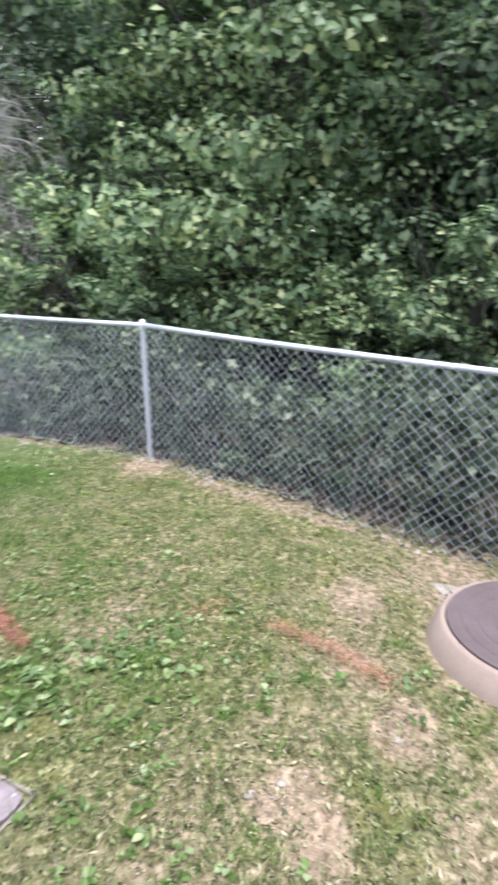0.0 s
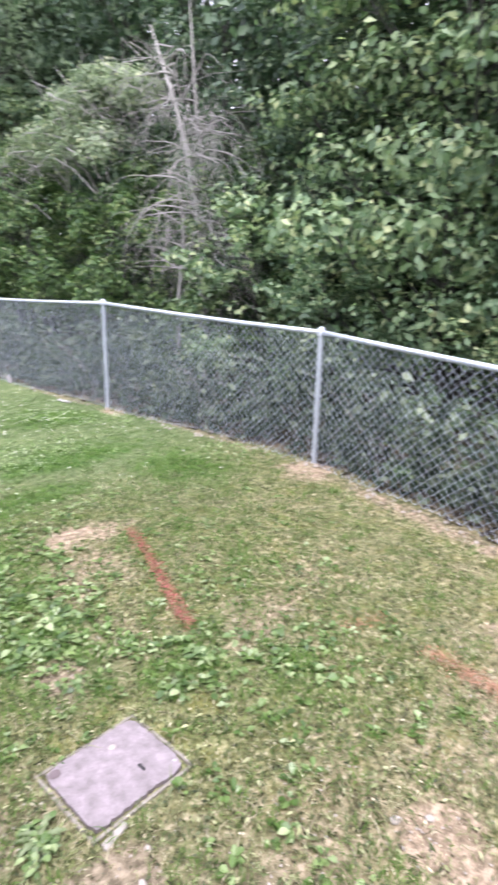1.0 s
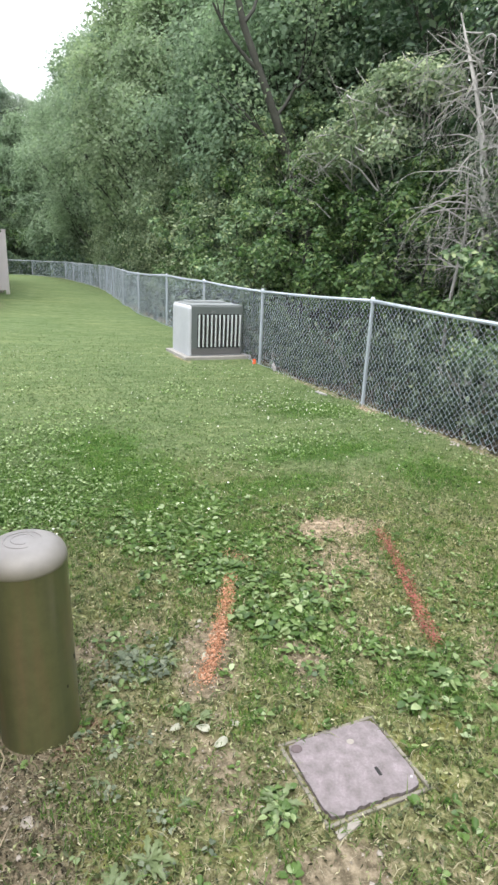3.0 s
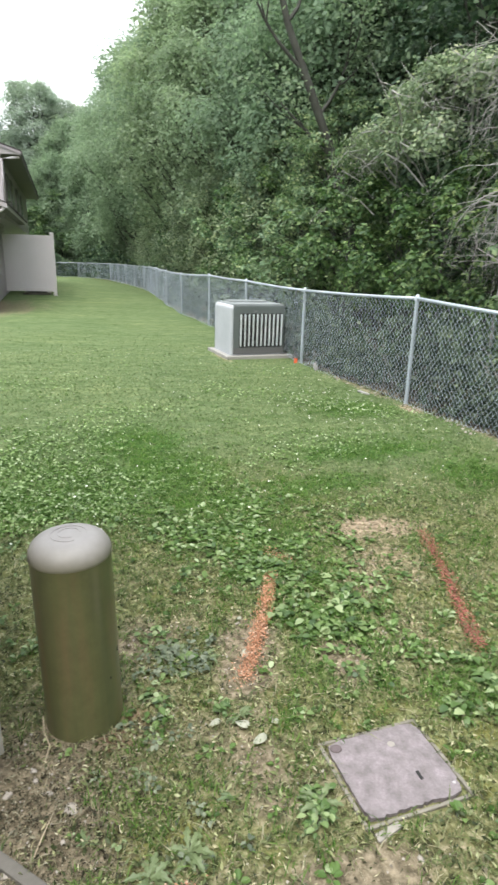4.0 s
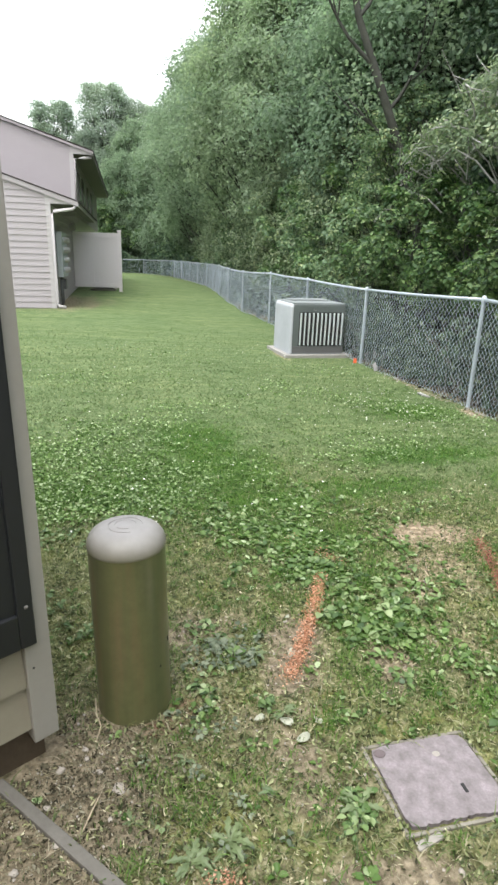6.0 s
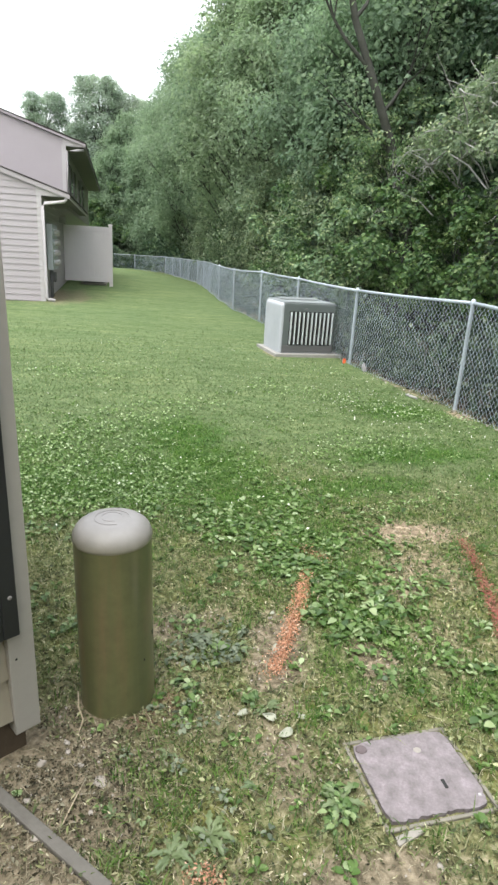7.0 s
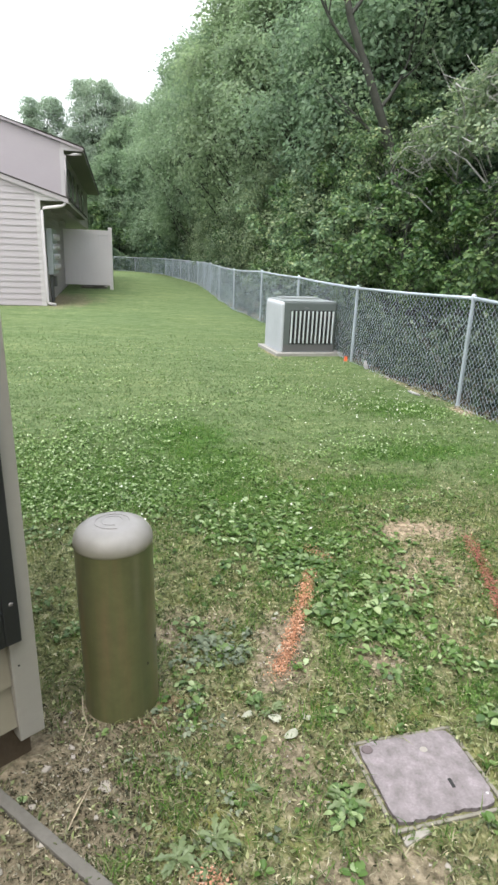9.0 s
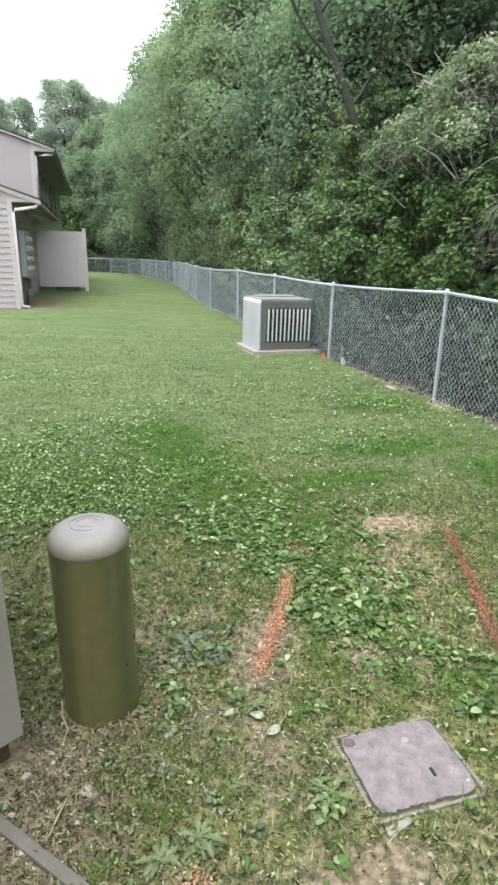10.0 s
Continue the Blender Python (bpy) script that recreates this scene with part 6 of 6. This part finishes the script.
    vs = [(UX - 0.05, UY - 0.03, UE - 0.03), (UX + 0.62, UY - 0.03, UE - 0.03), (UX + 0.62, UY - 0.03, UE + 0.05), (UX - 0.05, UY - 0.03, UE + 0.05 + UP * 0.67)]
    f = bm.faces.new([bm.verts.new(c) for c in vs])
    ex = bmesh.ops.extrude_face_region(bm, geom=[f])
    bmesh.ops.translate(bm, vec=(0, 0.05, 0), verts=[g for g in ex["geom"] if isinstance(g, bmesh.types.BMVert)])
    bmesh.ops.recalc_face_normals(bm, faces=bm.faces)
    part("upper_eave_return", bm, M_WHITE, h)
    part("upper_roof", roof_slab(UX + 0.66, UE + 0.06, L, UY - 0.12, UY + 15.2, 0.03, UP), M_ROOF, h)
    part("upper_rake_board", roof_slab(UX + 0.65, UE - 0.01, L, UY - 0.105, UY - 0.07, 0.065, UP), M_SIDING, h)
    part("upper_gutter", tube(bmesh.new(), [(UX + 0.58, UY + 0.05, UE - 0.10), (UX + 0.35, UY - 0.03, UE - 0.13), (UX + 0.07, UY - 0.02, UE - 0.17), (UX + 0.06, UY - 0.02, 3.15)], 0.04, 8), M_WHITE, h, smooth=True)
    # windows of the long upper wall
    for y in (UY + 1.6, UY + 3.4, UY + 6.4, UY + 9.0):
        w = part("window", one_box((UX + 0.003, y, 3.25), (UX + 0.05, y + 0.95, 4.2)), M_SOFFIT, h)
        part("pane", one_box((UX + 0.04, y + 0.07, 3.32), (UX + 0.055, y + 0.88, 3.70)), M_GLASS, w)
        part("pane", one_box((UX + 0.04, y + 0.07, 3.75), (UX + 0.055, y + 0.88, 4.13)), M_GLASS, w)
    # downspout from the lower eave
    part("downspout", tube(bmesh.new(), [(0.70, -0.02, LE - 0.06), (0.64, -0.04, LE - 0.14), (0.12, -0.06, LE - 0.22), (0.06, -0.06, LE - 0.30), (0.07, -0.06, 0.14), (0.12, -0.07, 0.07), (0.30, -0.10, 0.05)], 0.045, 8), M_WHITE, h, smooth=True)
    return h


build_house()


def build_meters():
    m = pose(HX, HY, HG, 0, 0, 3.5) @ pose(0.032, 0.9, 0)
    b = empty("meter_bank", m, "grey electric meter bank mounted on the house wall", "electric meters")
    part("cabinet", one_box((0.0, 0.0, 0.85), (0.16, 1.5, 2.15), None, 0.01), M_METER, b)
    for j in range(2):
        for i in range(4):
            mt = part("meter", lathe(bmesh.new(), [(0.0, 0.13), (0.06, 0.12), (0.085, 0.09), (0.09, 0.0)], 16, pose(0.16, 0.35 + 0.75 * j, 1.05 + 0.29 * i, 0, 90, 0)), M_WHITE, b, smooth=True)
            part("meter_ring", lathe(bmesh.new(), [(0.095, 0.0), (0.105, 0.0), (0.105, 0.03), (0.095, 0.03)], 16, pose(0.16, 0.35 + 0.75 * j, 1.05 + 0.29 * i, 0, 90, 0)), M_METER, mt)
    for y in (0.2, 0.5):
        part("conduit", tube(bmesh.new(), [(0.06, y, -0.15), (0.06, y, 0.86)], 0.035, 8), M_PIPE, b, smooth=True)
    part("service_box", one_box((0.0, 0.95, 0.45), (0.12, 1.3, 0.75), None, 0.008), M_PIPE, b)
    return b


build_meters()


def build_privacy_panel():
    x0, x1, y = -2.37, -0.58, 24.7
    g = gz(-1, 24.7)
    p = empty("privacy_panel", pose(0, y, g), "white vinyl privacy screen panel beside the house", "privacy screen")
    part("post", one_box((x1 - 0.10, -0.065, -0.2), (x1 + 0.03, 0.065, 2.26), None, 0.008), M_PANEL, p)
    part("post_cap", one_box((x1 - 0.115, -0.08, 2.26), (x1 + 0.045, 0.08, 2.31), None, 0.015), M_PANEL, p)
    n = 9
    for i in range(n):
        a = x0 + (x1 - 0.1 - x0) * i / n
        b = x0 + (x1 - 0.1 - x0) * (i + 1) / n
        part("board", one_box((a + 0.0006, -0.02, 0.3), (b - 0.0006, 0.02, 2.05), None, 0.001), M_PANEL, p)
    part("top_rail", one_box((x0, -0.04, 2.02), (x1 - 0.1, 0.04, 2.2), None, 0.006), M_PANEL, p)
    part("bottom_rail", one_box((x0, -0.04, 0.16), (x1 - 0.1, 0.04, 0.32), None, 0.006), M_PANEL, p)
    ac = empty("air_conditioner", pose(-1.35, 25.6, gz(-1.3, 25.6)), "dark air-conditioning unit behind the white screen", "air conditioner")
    part("casing", one_box((-0.4, -0.4, 0.06), (0.4, 0.4, 0.8), None, 0.02), M_PIPE, ac)
    part("pad", one_box((-0.5, -0.5, -0.08), (0.5, 0.5, 0.06), None, 0.01), M_CONC, ac)
    lamp = empty("wall_lamp", pose(-2.32, 23.6, 0), "small pale wall lamp under the eave", "lamp")
    part("housing", one_box((-0.03, -0.12, 2.42), (0.22, 0.12, 2.62), None, 0.03), M_WHITE, lamp)
    return p


build_privacy_panel()


# ---- the near building: corner, siding and shutter ----
def build_near_house():
    a = math.degrees(math.atan2(0.586, 0.81))
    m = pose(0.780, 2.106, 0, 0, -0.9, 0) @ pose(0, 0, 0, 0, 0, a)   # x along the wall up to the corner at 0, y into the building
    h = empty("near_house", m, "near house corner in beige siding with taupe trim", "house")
    part("foundation", one_box((-5.0, 0.03, -0.3), (-0.035, 1.7, 0.165)), M_FOUND, h)
    wall = part("wall", one_box((-5.0, 0.02, 0.15), (-0.03, 1.7, 2.6)), M_BEIGE, h)
    lap_boards(wall, pose(0, 0.02, 0), lambda z: (-5.0, -0.075), 0.1625, 2.58, 0.165, M_BEIGE)
    part("corner_trim", one_box((-0.085, -0.022, 0.11), (0.0, 0.07, 2.58), None, 0.004), M_TRIM, h)
    part("trim_nail", lathe(bmesh.new(), [(0.0, 0.003), (0.003, 0.002), (0.004, 0.0)], 8, pose(-0.062, -0.022, 0.40, 90, 0, 0)), M_RUBBER, h)
    s = empty("shutter", None, "", "")
    s.parent = h
    x1, z0, z1, w = -0.052, 0.502, 2.0, 0.36
    part("panel", one_box((x1 - w + 0.02, -0.034, z0 + 0.03), (x1 - 0.02, -0.01, z1 - 0.03)), M_SHUTTER, s)
    for lo, hi in (((x1 - 0.05, -0.048, z0), (x1, -0.012, z1)), ((x1 - w, -0.048, z0), (x1 - w + 0.05, -0.012, z1)), ((x1 - w + 0.05, -0.048, z0), (x1 - 0.05, -0.012, z0 + 0.12)), ((x1 - w + 0.05, -0.048, z1 - 0.12), (x1 - 0.05, -0.012, z1))):
        part("rail", one_box(lo, hi, None, 0.005), M_SHUTTER, s)
    for z in (z0 + 0.14, z1 - 0.14):
        part("screw", lathe(bmesh.new(), [(0.0, 0.004), (0.005, 0.003), (0.007, 0.0)], 10, pose(x1 - 0.022, -0.048, z, 90, 0, 0)), M_SOFFIT, s)
    bm = bmesh.new()
    v = [bm.verts.new(c) for c in ((-5.3, -0.08, 2.58), (0.06, -0.08, 2.58), (0.06, 1.8, 2.58), (-5.3, 1.8, 2.58), (-5.3, 0.8, 2.85), (0.06, 0.8, 2.85))]
    for q in ((3, 2, 1, 0), (0, 1, 5, 4), (2, 3, 4, 5), (1, 2, 5), (3, 0, 4)):
        bm.faces.new([v[k] for k in q])
    part("roof", bm, M_ROOF, h)
    return h


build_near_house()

# garden edging in front of the wall
edge_dir = Vector((1.02 - 0.64, 1.67 - 2.02, 0)).normalized()
bm = bmesh.new()
box(bm, (0, -0.036, -0.12), (0.60, 0.0, 0.022), None, 0.006)
for v in bm.verts:
    v.co += Vector((0.0, 0.004, 0.003)) * noise.noise(v.co * 9)
edging = part("garden_edging", bm, M_EDGING)
edging.matrix_world = pose(0.621, 1.994, gz(0.8, 1.85), 0, 0, math.degrees(math.atan2(edge_dir.y, edge_dir.x)))
tagged(edging, "weathered grey timber edging at the wall's foot", "edging")

# unseen wing in plain siding, added behind the camera to block light
back = empty("rear_building", pose(0, 0, 0), "unseen plain beige-sided wing added behind the lawn to block light", "house")
part("wall", one_box((-6.0, -7.5, -0.3), (3.4, -2.6, 2.9)), M_BEIGE, back)
part("roof", one_box((-6.3, -7.8, 2.9), (3.7, -2.3, 3.05)), M_ROOF, back)
